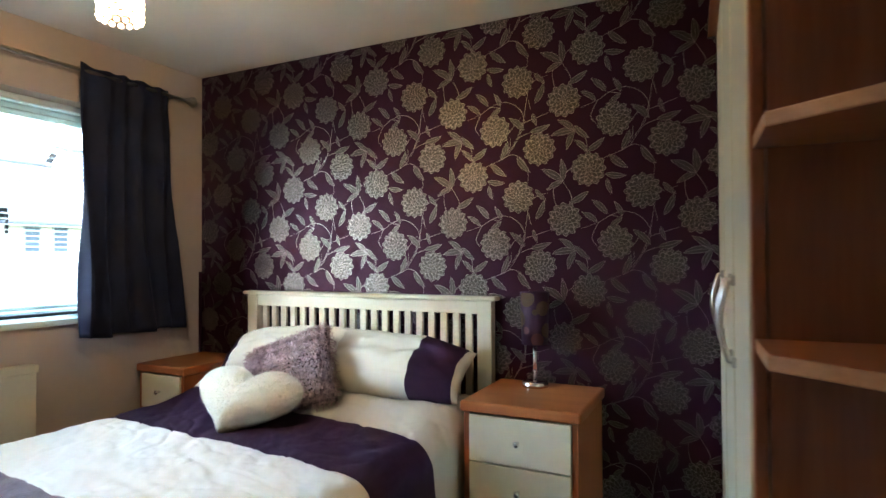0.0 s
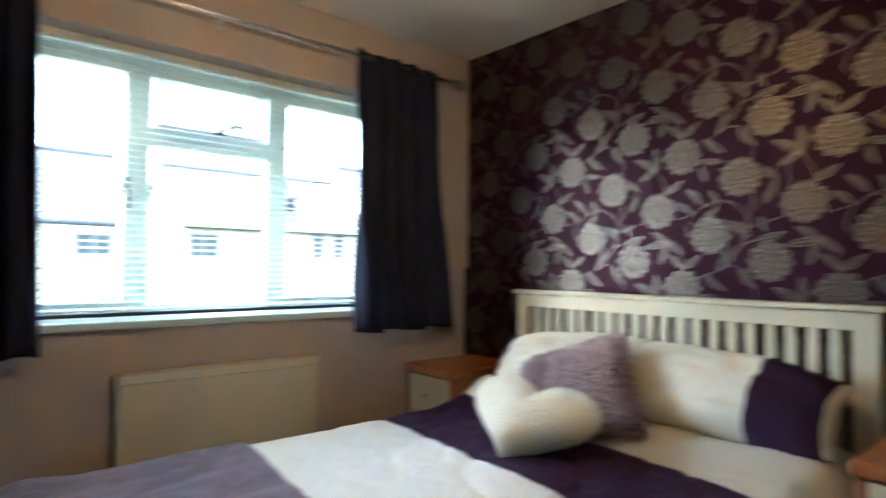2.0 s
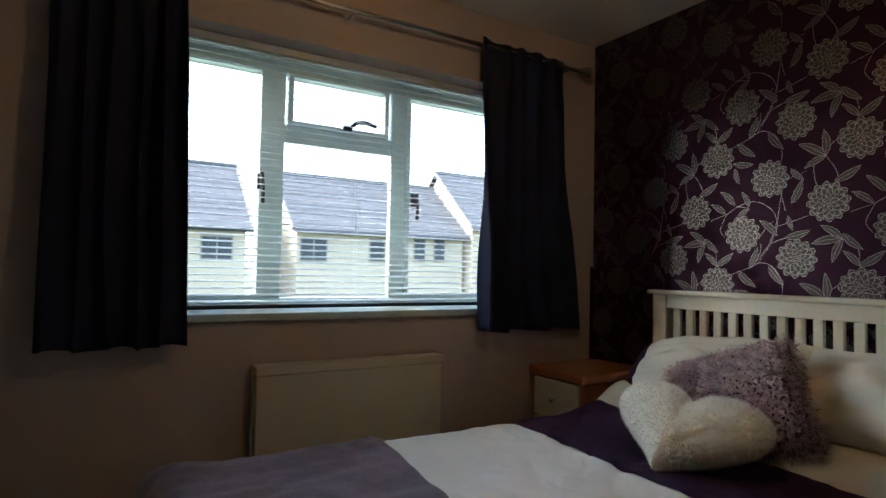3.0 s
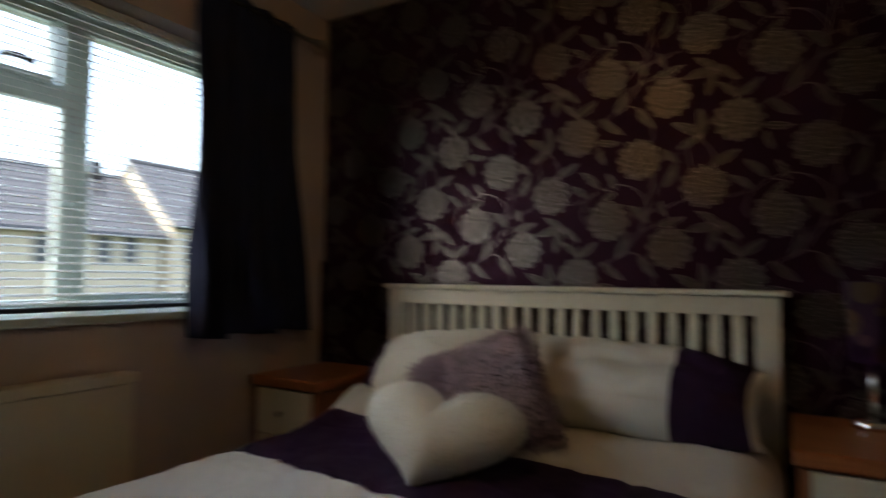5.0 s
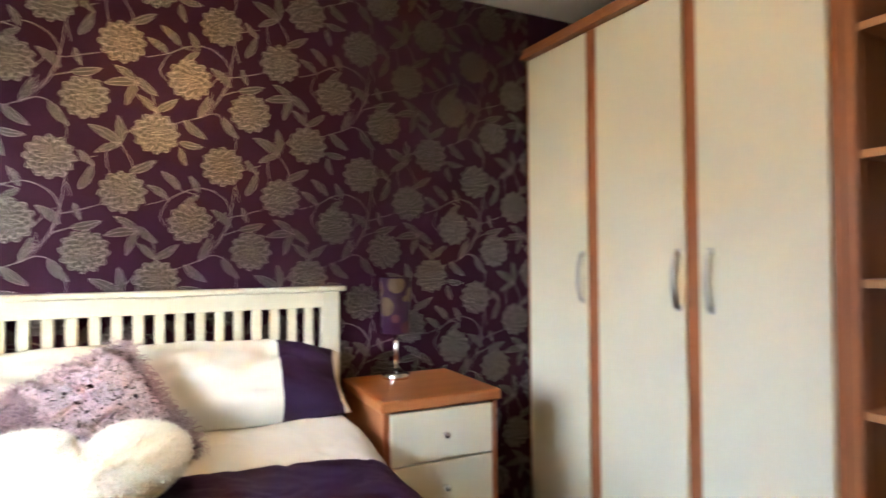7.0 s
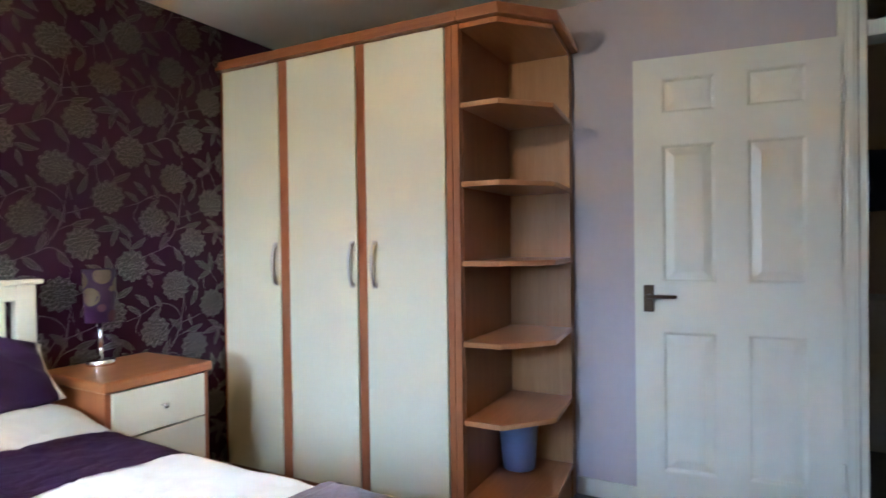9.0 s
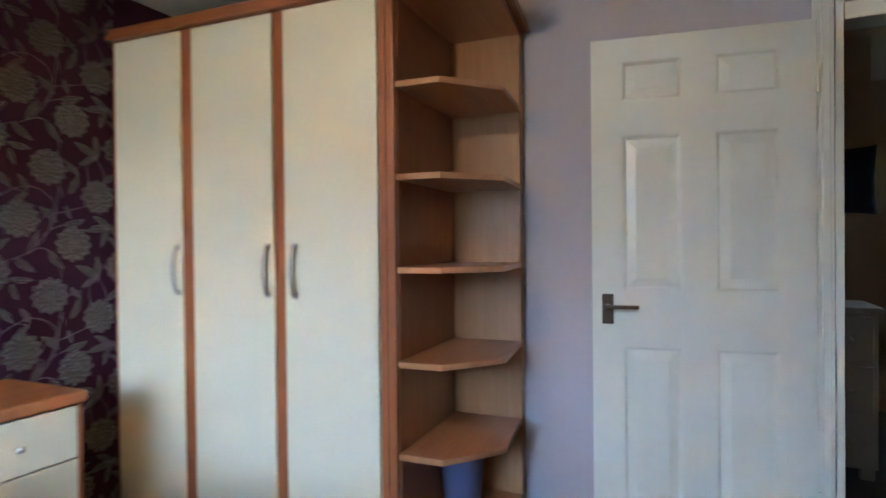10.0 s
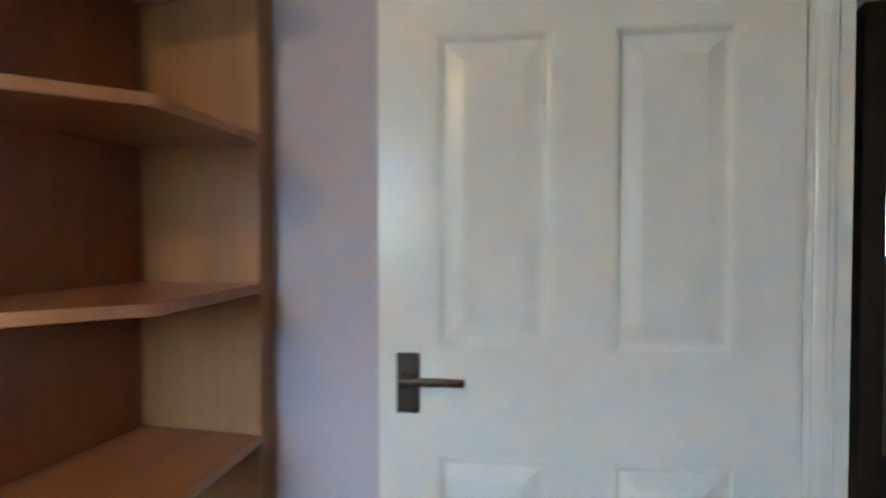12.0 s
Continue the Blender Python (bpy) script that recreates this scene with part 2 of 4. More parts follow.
def lathe(profile, c, seg=24):
    """A turned solid from (radius, height) rows round the upright through c."""
    bm = bmesh.new()
    rings = []
    for r, h in profile:
        rings.append([bm.verts.new((c[0] + r * math.cos(2 * math.pi * k / seg), c[1] + r * math.sin(2 * math.pi * k / seg), c[2] + h)) for k in range(seg)])
    for p, q in zip(rings, rings[1:]):
        for k in range(seg):
            bm.faces.new((p[k], p[(k + 1) % seg], q[(k + 1) % seg], q[k]))
    bm.faces.new(rings[0][::-1])
    bm.faces.new(rings[-1])
    return bm


def prism(outline, z0, z1, bevel=0.0):
    """An upright slab over an outline of (x, y)."""
    bm = bmesh.new()
    lo = [bm.verts.new((x, y, z0)) for x, y in outline]
    hi = [bm.verts.new((x, y, z1)) for x, y in outline]
    bm.faces.new(lo[::-1])
    bm.faces.new(hi)
    n = len(outline)
    for k in range(n):
        bm.faces.new((lo[k], lo[(k + 1) % n], hi[(k + 1) % n], hi[k]))
    bmesh.ops.recalc_face_normals(bm, faces=bm.faces[:])
    if bevel:
        bmesh.ops.bevel(bm, geom=bm.edges[:], offset=bevel, segments=2, profile=0.6, affect="EDGES", clamp_overlap=True)
    return bm


def tube(points, r, seg=10):
    """A round bar along points."""
    bm = bmesh.new()
    pts = [Vector(p) for p in points]
    rings = []
    for k, p in enumerate(pts):
        d = (pts[min(k + 1, len(pts) - 1)] - pts[max(k - 1, 0)]).normalized()
        m = d.to_track_quat("Z", "Y").to_matrix()
        rings.append([bm.verts.new(p + m @ Vector((r * math.cos(2 * math.pi * j / seg), r * math.sin(2 * math.pi * j / seg), 0))) for j in range(seg)])
    for p, q in zip(rings, rings[1:]):
        j0 = min(range(seg), key=lambda j: (p[0].co - q[j].co).length)
        for k in range(seg):
            bm.faces.new((p[k], p[(k + 1) % seg], q[(k + 1 + j0) % seg], q[(k + j0) % seg]))
    bm.faces.new(rings[0][::-1])
    bm.faces.new(rings[-1])
    bmesh.ops.recalc_face_normals(bm, faces=bm.faces[:])
    return bm


def shade_smooth(ob):
    for p in ob.data.polygons:
        p.use_smooth = True
    return ob

# ---- the room ----
XW, XD, YB, ZC = -1.73, 1.70, -3.70, 2.335  # window wall, door wall, back wall, ceiling
FX = -1.93                                  # window frame
WY0, WY1, WZ0, WZ1 = -2.10, -0.42, 0.995, 2.02  # window opening
DY0, DY1, DZ = -3.53, -2.770, 2.0           # doorway
FAN = 2.285                                 # top of the fanlight

tagged(solid("floor", box(XW - 0.3, XD + 0.14, YB - 0.1, 0.1, -0.12, 0.0), CARPET), "dark short-pile bedroom carpet", "floor", kind="structure")
tagged(solid("ceiling", box(XW - 0.3, XD + 0.14, YB - 0.1, 0.1, ZC, ZC + 0.12), CEIL), "plain off-white painted ceiling", "ceiling", kind="structure")
wall_feature = tagged(solid("wall_feature", box(XW - 0.3, XD + 0.14, 0.0, 0.1, 0.0, ZC), PAPER), "deep purple wall papered with silver flowers", "wall", kind="structure")
tagged(solid("wall_back", box(XW - 0.3, XD + 0.14, YB - 0.1, YB, 0.0, ZC), LILAC), "plain lilac painted wall", "wall", kind="structure")
bm = box(XW - 0.3, XW, YB, WY0, 0, ZC)
box(XW - 0.3, XW, WY1, 0, 0, ZC, bm=bm)
box(XW - 0.3, XW, WY0, WY1, 0, WZ0, bm=bm)
box(XW - 0.3, XW, WY0, WY1, WZ1, ZC, bm=bm)
tagged(solid("wall_window", bm, PINK), "pinkish beige wall with a window", "wall", kind="structure")
bm = box(XD, XD + 0.12, DY1, 0, 0, ZC)
box(XD, XD + 0.12, YB, DY0, 0, ZC, bm=bm)
box(XD, XD + 0.12, DY0, DY1, FAN, ZC, bm=bm)
tagged(solid("wall_door", bm, LILAC), "pale lilac painted wall with a doorway", "wall", kind="structure")


# narrow dark strip in the corner, up to about 1.2 m
tagged(solid("dark_corner_strip", box(XW + 0.0005, XW + 0.003, -0.022, -0.0005, 0.09, 1.197), PAPER), "narrow dark purple strip on the window wall at the corner", "wallpaper", kind="structure")


def skirting(name, bm):
    tagged(solid(name, bm, GLOSS), "white gloss painted skirting board", "skirting", kind="structure")


skirting("baseboard_door", box(XD - 0.016, XD - 0.001, DY1 + 0.085, -1.66, 0.001, 0.085, 0.004))
skirting("baseboard_window", box(XW + 0.001, XW + 0.016, YB + 0.02, -0.02, 0.001, 0.085, 0.004))
skirting("baseboard_back", box(XW + 0.02, XD - 0.02, YB + 0.001, YB + 0.016, 0.001, 0.085, 0.004))

# door frame with a fanlight over the door
frame_set = tagged(thing("door_frame", (XD, DY1, 0), "white gloss door frame with a fanlight above", "door frame", kind="structure"), kind="structure")
for y0, y1 in ((DY1 + 0.002, DY1 + 0.070), (DY0 - 0.070, DY0 - 0.002)):
    bm = box(XD - 0.020, XD - 0.0015, y0, y1, 0.0, ZC - 0.002, 0.006)
    box(XD - 0.026, XD - 0.012, y0 + 0.012, y1 - 0.03, 0.0, ZC - 0.002, 0.005, bm=bm)
    part("architrave", bm, GLOSS, frame_set)
for y0, y1 in ((DY1 - 0.028, DY1 - 0.001), (DY0 + 0.001, DY0 + 0.028)):
    part("jamb", box(XD - 0.004, XD + 0.124, y0, y1, 0, FAN, 0.003), GLOSS, frame_set)
part("transom_bar", box(XD - 0.012, XD + 0.124, DY0 + 0.03, DY1 - 0.03, DZ - 0.025, DZ + 0.035, 0.004), GLOSS, frame_set)
part("head", box(XD - 0.004, XD + 0.124, DY0 + 0.03, DY1 - 0.03, FAN - 0.03, FAN - 0.001, 0.003), GLOSS, frame_set)
part("fanlight_pane", box(XD + 0.05, XD + 0.056, DY0 + 0.032, DY1 - 0.032, DZ + 0.037, FAN - 0.032), FROST, frame_set, "dim obscured glass pane")

# window: outer frame, mullions, sashes and panes
window = thing("window_1", (FX, -1.3, WZ0), "white plastic window of three lights with a small top light", "window", kind="structure")
bm = box(FX - 0.06, FX, WY0 + 0.001, WY1 - 0.001, WZ0 + 0.001, WZ0 + 0.045, 0.004)
box(FX - 0.06, FX, WY0 + 0.001, WY1 - 0.001, WZ1 - 0.06, WZ1 - 0.001, 0.004, bm=bm)
for y0, y1 in ((WY0 + 0.001, WY0 + 0.05), (WY1 - 0.05, WY1 - 0.001)):
    box(FX - 0.06, FX, y0, y1, WZ0 + 0.045, WZ1 - 0.06, 0.004, bm=bm)
part("window_frame", bm, UPVC, window)
part("mullion", box(FX - 0.030, FX + 0.002, -1.625, -1.542, WZ0 + 0.046, WZ1 - 0.061, 0.005), UPVC, window)
part("mullion", box(FX - 0.030, FX + 0.002, -1.062, -0.988, WZ0 + 0.046, WZ1 - 0.061, 0.005), UPVC, window)
part("transom", box(FX - 0.030, FX + 0.001, -1.541, -1.063, 1.675, 1.745, 0.005), UPVC, window)


def sash(y0, y1, z0, z1, w):
    bm = box(FX - 0.045, FX + 0.012, y0, y1, z0, z0 + w, 0.004)
    box(FX - 0.045, FX + 0.012, y0, y1, z1 - w, z1, 0.004, bm=bm)
    box(FX - 0.045, FX + 0.012, y0, y0 + w, z0 + w, z1 - w, 0.004, bm=bm)
    box(FX - 0.045, FX + 0.012, y1 - w, y1, z0 + w, z1 - w, 0.004, bm=bm)
    s = part("sash", bm, UPVC, window)
    p = part("pane", box(FX - 0.028, FX - 0.024, y0 + w - 0.004, y1 - w + 0.004, z0 + w - 0.004, z1 - w + 0.004), GLASS, s, "clear glass pane")
    p.visible_shadow = False


sash(WY0 + 0.045, -1.620, WZ0 + 0.04, WZ1 - 0.055, 0.022)
sash(-1.533, -1.080, 1.742, WZ1 - 0.055, 0.022)
sash(-0.990, WY1 - 0.045, WZ0 + 0.04, WZ1 - 0.055, 0.022)
p = part("pane", box(FX - 0.024, FX - 0.020, -1.546, -1.058, WZ0 + 0.042, 1.678), GLASS, window, "clear glass pane")
p.visible_shadow = False


def latch(y, z):
    bm = box(FX + 0.012, FX + 0.030, y - 0.012, y + 0.012, z - 0.05, z + 0.01, 0.004)
    join(bm, tube([(FX + 0.03, y, z - 0.005), (FX + 0.052, y, z + 0.01), (FX + 0.055, y + 0.004, z - 0.05), (FX + 0.05, y + 0.006, z - 0.11)], 0.008))
    part("latch", bm, BLACK, window, "black window handle")


latch(-1.64, 1.52)
latch(-0.955, 1.50)
bm = box(FX + 0.012, FX + 0.028, -1.30, -1.26, 1.752, 1.775, 0.003)
join(bm, tube([(FX + 0.03, -1.27, 1.765), (FX + 0.05, -1.25, 1.785), (FX + 0.052, -1.21, 1.79), (FX + 0.05, -1.16, 1.78)], 0.009))
part("latch", bm, BLACK, window, "black window handle")
part("window_sill", box(FX + 0.002, XW + 0.025, WY0 - 0.0, WY1 + 0.0, WZ0 - 0.025, WZ0 + 0.004, 0.006), UPVC, window, "white window board")

# venetian blind
blind = thing("venetian_blind", (-1.84, -1.26, WZ1), "white narrow-slat venetian blind let down over the window", "blind")
part("headrail", box(-1.862, -1.818, WY0 + 0.02, WY1 - 0.02, WZ1 - 0.032, WZ1 - 0.003, 0.003), SLAT, blind)
part("bottom_rail", box(-1.854, -1.826, WY0 + 0.025, WY1 - 0.025, 1.006, 1.021, 0.004), BLACK, blind, "dark bottom rail")
slat_bm = bmesh.new()
yl, yr = WY0 + 0.03, WY1 - 0.03
n_slat = 39
prof = [(-0.0123, 0.0024), (-0.006, 0.0028), (0.0, 0.0016), (0.006, -0.0008), (0.0123, -0.0044)]
va = [slat_bm.verts.new((-1.84 + dx, yl, dz)) for dx, dz in prof]
vb = [slat_bm.verts.new((-1.84 + dx, yr, dz)) for dx, dz in prof]
for k in range(4):
    slat_bm.faces.new((va[k], va[k + 1], vb[k + 1], vb[k]))
first = part("slat", slat_bm, SLAT, blind)
first.location.z = 1.035
for k in range(n_slat):
    z = 1.035 + k * (WZ1 - 0.045 - 1.035) / (n_slat - 1)
    s = first if k == 0 else new("slat", first.data)
    s.parent, s.location = blind, (0, 0, z)
for y in (-1.95, -1.26, -0.57):
    for dx in (-0.0135, 0.0135):
        part("ladder_cord", rod((-1.84 + dx, y, 1.01), (-1.84 + dx, y, WZ1 - 0.03), 0.0007, seg=5), SLAT, blind)

# ---- wardrobe and open end shelves ----
WF = 1.008  # wardrobe front
XB = 1.632  # back of the wardrobe, which stands a little askew
ASKEW = Matrix.Translation((WF, 0, 0)) @ pose(0, 0, 0, 0, 0, 2.3) @ Matrix.Translation((-WF, 0, 0))
ward = thing("wardrobe", (1.36, -0.69, 0), "fitted three-door wardrobe with cream doors and cherry frame", "wardrobe")
part("carcass", box(WF + 0.024, XB - 0.002, -1.372, -0.004, 0.075, 2.105), CHERRY, ward)
part("plinth", box(WF + 0.03, XB - 0.004, -1.37, -0.006, 0.001, 0.074, 0.002), CHERRY_Y, ward, "recessed cherry plinth")
bm = box(WF - 0.030, XB - 0.002, -1.376, -0.004, 2.108, 2.128, 0.004)
box(WF - 0.018, XB - 0.002, -1.376, -0.004, 2.1285, 2.158, 0.006, bm=bm)
part("cornice", bm, CHERRY_Y, ward, "stepped cherry cornice")
for y0, y1 in ((-0.016, -0.004), (-0.452, -0.398), (-0.905, -0.859), (-1.340, -1.311)):
    part("stile", box(WF + 0.004, WF + 0.022, y0, y1, 0.076, 2.106, 0.003), CHERRY, ward)
part("end_stile", box(WF + 0.001, WF + 0.022, -1.374, -1.343, 0.076, 2.106, 0.004), CHERRY, ward)


def wardrobe_door(y0, y1, hy):
    d = part("door", box(WF, WF + 0.020, y0 + 0.002, y1 - 0.002, 0.085, 2.104, 0.003), CREAM, ward, "plain cream lacquered door")
    z0, z1 = 1.020, 1.222
    pts = [(WF - 0.002, hy, z0 + 0.008)]
    for k in range(11):
        s = k / 10
        pts.append((WF - 0.016 - 0.018 * math.sin(math.pi * s), hy, z0 + 0.012 + s * (z1 - z0 - 0.024)))
    pts.append((WF - 0.002, hy, z1 - 0.008))
    h = tube(pts, 0.0075, 10)
    for v in h.verts:
        v.co.y = hy + (v.co.y - hy) * 1.25
    for z in (z0 + 0.008, z1 - 0.008):
        box(WF - 0.010, WF - 0.0005, hy - 0.011, hy + 0.011, z - 0.012, z + 0.012, 0.003, bm=h)
    part("handle", h, STEEL, d, "bowed satin metal handle", smooth=True)


wardrobe_door(-0.396, -0.018, -0.374)
wardrobe_door(-0.857, -0.454, -0.832)
wardrobe_door(-1.309, -0.907, -0.955)

shelves = thing("end_shelves", (1.36, -1.5, 0), "open cherry end shelves with cut corners beside the wardrobe", "shelf unit")
XS = 1.588  # back of the shelves, short of the wall
OUT = [(WF + 0.004, -1.378), (WF + 0.004, -1.545), (1.205, -1.712), (XS - 0.022, -1.680), (XS - 0.022, -1.378)]
part("back_panel", box(XS - 0.021, XB - 0.004, -1.678, -1.378, 0.001, 2.105, 0.001), BEECH, shelves, "light beech back panel")
part("side_panel", box(WF + 0.026, XS - 0.022, -1.3775, -1.3745, 0.075, 2.105), CHERRY, shelves)


def shelf_board(z0, z1):
    """A shelf with paler edging round its rim."""
    bm = prism(OUT, z0, z1, 0.003)
    for fc in bm.faces:
        fc.normal_update()
        fc.material_index = 1 if abs(fc.normal.z) < 0.5 else 0
    return bm


for z in (0.478, 0.802, 1.133, 1.458, 1.781):
    part("shelf", shelf_board(z - 0.018, z + 0.004), (CHERRY_X, EDGING), shelves)
part("base_shelf", shelf_board(0.141, 0.163), (CHERRY_X, EDGING), shelves)
part("base_plinth", prism([(x + 0.012 if x < 1.5 else x, y + 0.012 if y < -1.5 else y) for x, y in OUT], 0.001, 0.140, 0.002), CHERRY_Y, shelves)
WID = [(WF - 0.018, -1.378), (WF - 0.018, -1.553), (1.198, -1.735), (XB - 0.003, -1.700), (XB - 0.003, -1.378)]
part("top_shelf", prism(OUT, 2.085, 2.107, 0.002), CHERRY_X, shelves)
bm = prism([(x - 0.010 if x < 1.5 else x, y - 0.008 if y < -1.5 else y) for x, y in WID], 2.108, 2.128, 0.003)
join(bm, prism(WID, 2.1285, 2.158, 0.005))
part("cornice", bm, CHERRY_Y, shelves)

for ob in (ward, shelves):
    ob.matrix_world = ASKEW @ Matrix.Translation(ob.location)

bin_ = thing("waste_bin", (1.478, -1.446, 0.163), "small blue plastic waste bin on the base shelf", "bin")
part("body", lathe([(0.072, 0.0), (0.075, 0.006), (0.094, 0.235), (0.098, 0.240), (0.098, 0.246), (0.091, 0.246), (0.071, 0.012), (0.0005, 0.010)], (1.478, -1.446, 0.1635), 28), BLUE, bin_, smooth=True)


# ---- bedside cabinets ----
def bedside(x0, x1, y0, y1, label):
    c = thing("bedside_cabinet", ((x0 + x1) / 2, (y0 + y1) / 2, 0), label, "bedside cabinet", group="bedside cabinets")
    part("top", box(x0, x1, y0, y1, 0.696, 0.737, 0.012, 4), CHERRY_X, c, "rounded cherry top")
    for a, b in ((x0 + 0.012, x0 + 0.034), (x1 - 0.034, x1 - 0.012)):
        part("side", box(a, b, y0 + 0.014, y1 - 0.004, 0.0, 0.695, 0.003), CHERRY, c)
    part("back", box(x0 + 0.035, x1 - 0.035, y1 - 0.016, y1 - 0.005, 0.02, 0.694), CHERRY, c)
    part("plinth", box(x0 + 0.035, x1 - 0.035, y0 + 0.03, y0 + 0.05, 0.0, 0.058, 0.002), CHERRY, c)
    for z0, z1 in ((0.520, 0.690), (0.345, 0.514), (0.062, 0.339)):
        d = part("drawer", box(x0 + 0.036, x1 - 0.036, y0 + 0.006, y0 + 0.026, z0, z1, 0.003), CREAM, c, "cream lacquered drawer")
        kx, kz = (x0 + x1) / 2, (z0 + z1) / 2 + 0.002
        k = rod((kx, y0 + 0.008, kz), (kx, y0 - 0.012, kz), 0.005)
        ball((kx, y0 - 0.018, kz), 0.012, 16, (1, 0.75, 1), bm=k)
        part("knob", k, CHROME, d, "small round chrome knob", smooth=True)
    return c


bedside(0.128, 0.580, -0.452, -0.006, "cherry bedside cabinet with cream drawers beside the bed")
bedside(-1.702, -1.352, -0.440, -0.010, "narrow cherry bedside cabinet with cream drawers by the window")

# ---- bed ----
bed = thing("bed", (-0.605, -1.05, 0), "ivory painted double bed with a slatted headboard", "bed")
HX0, HX1, HY = -1.335, 0.128, -0.065
for a, b in ((HX0 + 0.022, HX0 + 0.090), (HX1 - 0.090, HX1 - 0.022)):
    part("post", box(a, b, HY + 0.006, HY + 0.054, 0.0, 1.078, 0.004), IVORY, bed)
part("top_rail", box(HX0 + 0.0905, HX1 - 0.0905, HY + 0.010, HY + 0.044, 1.020, 1.078, 0.003), IVORY, bed)
part("cap", box(HX0, HX1, HY - 0.008, HY + 0.060, 1.079, 1.097, 0.006), IVORY, bed)
part("bottom_rail", box(HX0 + 0.0905, HX1 - 0.0905, HY + 0.010, HY + 0.044, 0.50, 0.57, 0.003), IVORY, bed)
n = 20
pitch = (HX1 - HX0 - 0.18) / (n + 0.45)
for k in range(n):
    x = HX0 + 0.09 + pitch * (k + 0.72)
    part("spindle", box(x - 0.0165, x + 0.0165, HY + 0.018, HY + 0.036, 0.5705, 1.0195, 0.003), IVORY, bed)
for x in (-1.30, 0.065):
    part("side_rail", box(x, x + 0.026, -2.02, HY + 0.004, 0.22, 0.36, 0.004), IVORY, bed)
    part("leg", box(x - 0.012, x + 0.048, -2.075, -2.021, 0.0, 0.42, 0.004), IVORY, bed)
part("foot_rail", box(-1.27, 0.064, -2.062, -2.03, 0.20, 0.38, 0.004), IVORY, bed)
part("slat_base", box(-1.272, 0.063, -2.028, -0.07, 0.26, 0.285), IVORY, bed)
mattress = thing("mattress", (-0.605, -1.05, 0.285), "white double mattress on the bed", "mattress")
part("body", box(-1.285, 0.075, -2.02, -0.072, 0.286, 0.560, 0.05, 4), WHITE_CLOTH, mattress, smooth=True)


# ---- bedding ----
def cover(u, v, lift=0.0):
    """The duvet's surface: u across the bed from side to side, v down its length."""
    x0, x1, r = -1.335, 0.115, 0.11
    top = 0.628 + lift
    w = x1 - x0
    s = u * (w + 0.70) - 0.35           # along the cloth, 0 and w are the bed's edges
    y = v
    puff = 0.012 * noise.noise((s * 2.2, y * 2.2, 1.3)) + 0.005 * noise.noise((s * 6.0 + 3, y * 5.0, 4.1)) + 0.0035 * noise.noise((s * 15, y * 13, 2.2)) + 0.0025 * noise.noise((s * 34 + y * 20, y * 26, 7.7))
    ridge = abs(noise.noise((s * 3.5 + y * 2.5, y * 3.0 - s, 8.0)))
    puff -= 0.006 * max(0, 0.22 - ridge) / 0.22
    crease = abs(noise.noise((s * 4.5 + 0.6 * y + 9, y * 7.0 + 2.0 * noise.noise((s * 2, y * 2, 5.0)), 3.3)))
    puff -= 0.009 * max(0.0, 1 - crease / 0.05) * (0.5 + 0.5 * noise.noise((s * 3, y * 3, 11.0)))
    crease = abs(noise.noise((s * 9 - 3 * y, y * 11.0 + s * 5, 6.1)))
    puff -= 0.005 * max(0.0, 1 - crease / 0.07) * max(0.0, noise.noise((s * 2.5 + 4, y * 2.5, 2.0)) + 0.3)
    puff += 0.055 * math.exp(-((s - 0.10) / 0.11) ** 2 - ((y + 0.34) / 0.075) ** 2)
    rise = min(1.0, max(0.0, (y + 0.66) / 0.30))
    puff += 0.050 * rise * rise * (3 - 2 * rise)                # the duvet lies over plumped bedding at the head
    ea, eb = max(0.0, r - s), max(0.0, s - (w - r))
    e = max(ea, eb)
    if e <= 0:
        return Vector((x0 + s, y, top + puff))
    a = min(e / r, math.pi / 2)
    down = max(0.0, e - r * math.pi / 2)
    out = r * math.sin(a) + 0.03 * down + 0.012 * math.sin(y * 17 + (3 if ea else 0)) * min(1, down * 6)
    z = top - r * (1 - math.cos(a)) - down + puff * max(0.3, 1 - e * 2)
    x = x0 + r - out if ea else x1 - r + out
    return Vector((x, y, z))


def sheet(lines, nu, nv, lift=0.0, u0=0.0, u1=1.0, foot=None):
    """A strip of the duvet between two lines across it, each given by its y at either side of the bed."""
    bm = bmesh.new()
    (a0, a1), (b0, b1) = lines
    rows = []
    for j in range(nv + 1):
        row = []
        for i in range(nu + 1):
            u = u0 + (u1 - u0) * i / nu
            k = min(1, max(0, (u - 0.16) / 0.68))
            ya, yb = a0 + (a1 - a0) * k, b0 + (b1 - b0) * k
            y = ya + (yb - ya) * j / nv
            p = cover(u, y, lift)
            if foot is not None and y < foot:
                over = foot - y
                t = min(over / 0.1, math.pi / 2)
                p.y = foot - 0.1 * math.sin(t)
                p.z -= 0.1 * (1 - math.cos(t)) + max(0, over - 0.157)
            row.append(bm.verts.new(p))
        rows.append(row)
    for p, q in zip(rows, rows[1:]):
        for i in range(nu):
            bm.faces.new((p[i], q[i], q[i + 1], p[i + 1]))
    bmesh.ops.recalc_face_normals(bm, faces=bm.faces[:])
    if sum(fc.normal.z for fc in bm.faces) < 0:
        bmesh.ops.reverse_faces(bm, faces=bm.faces[:])
    return bm


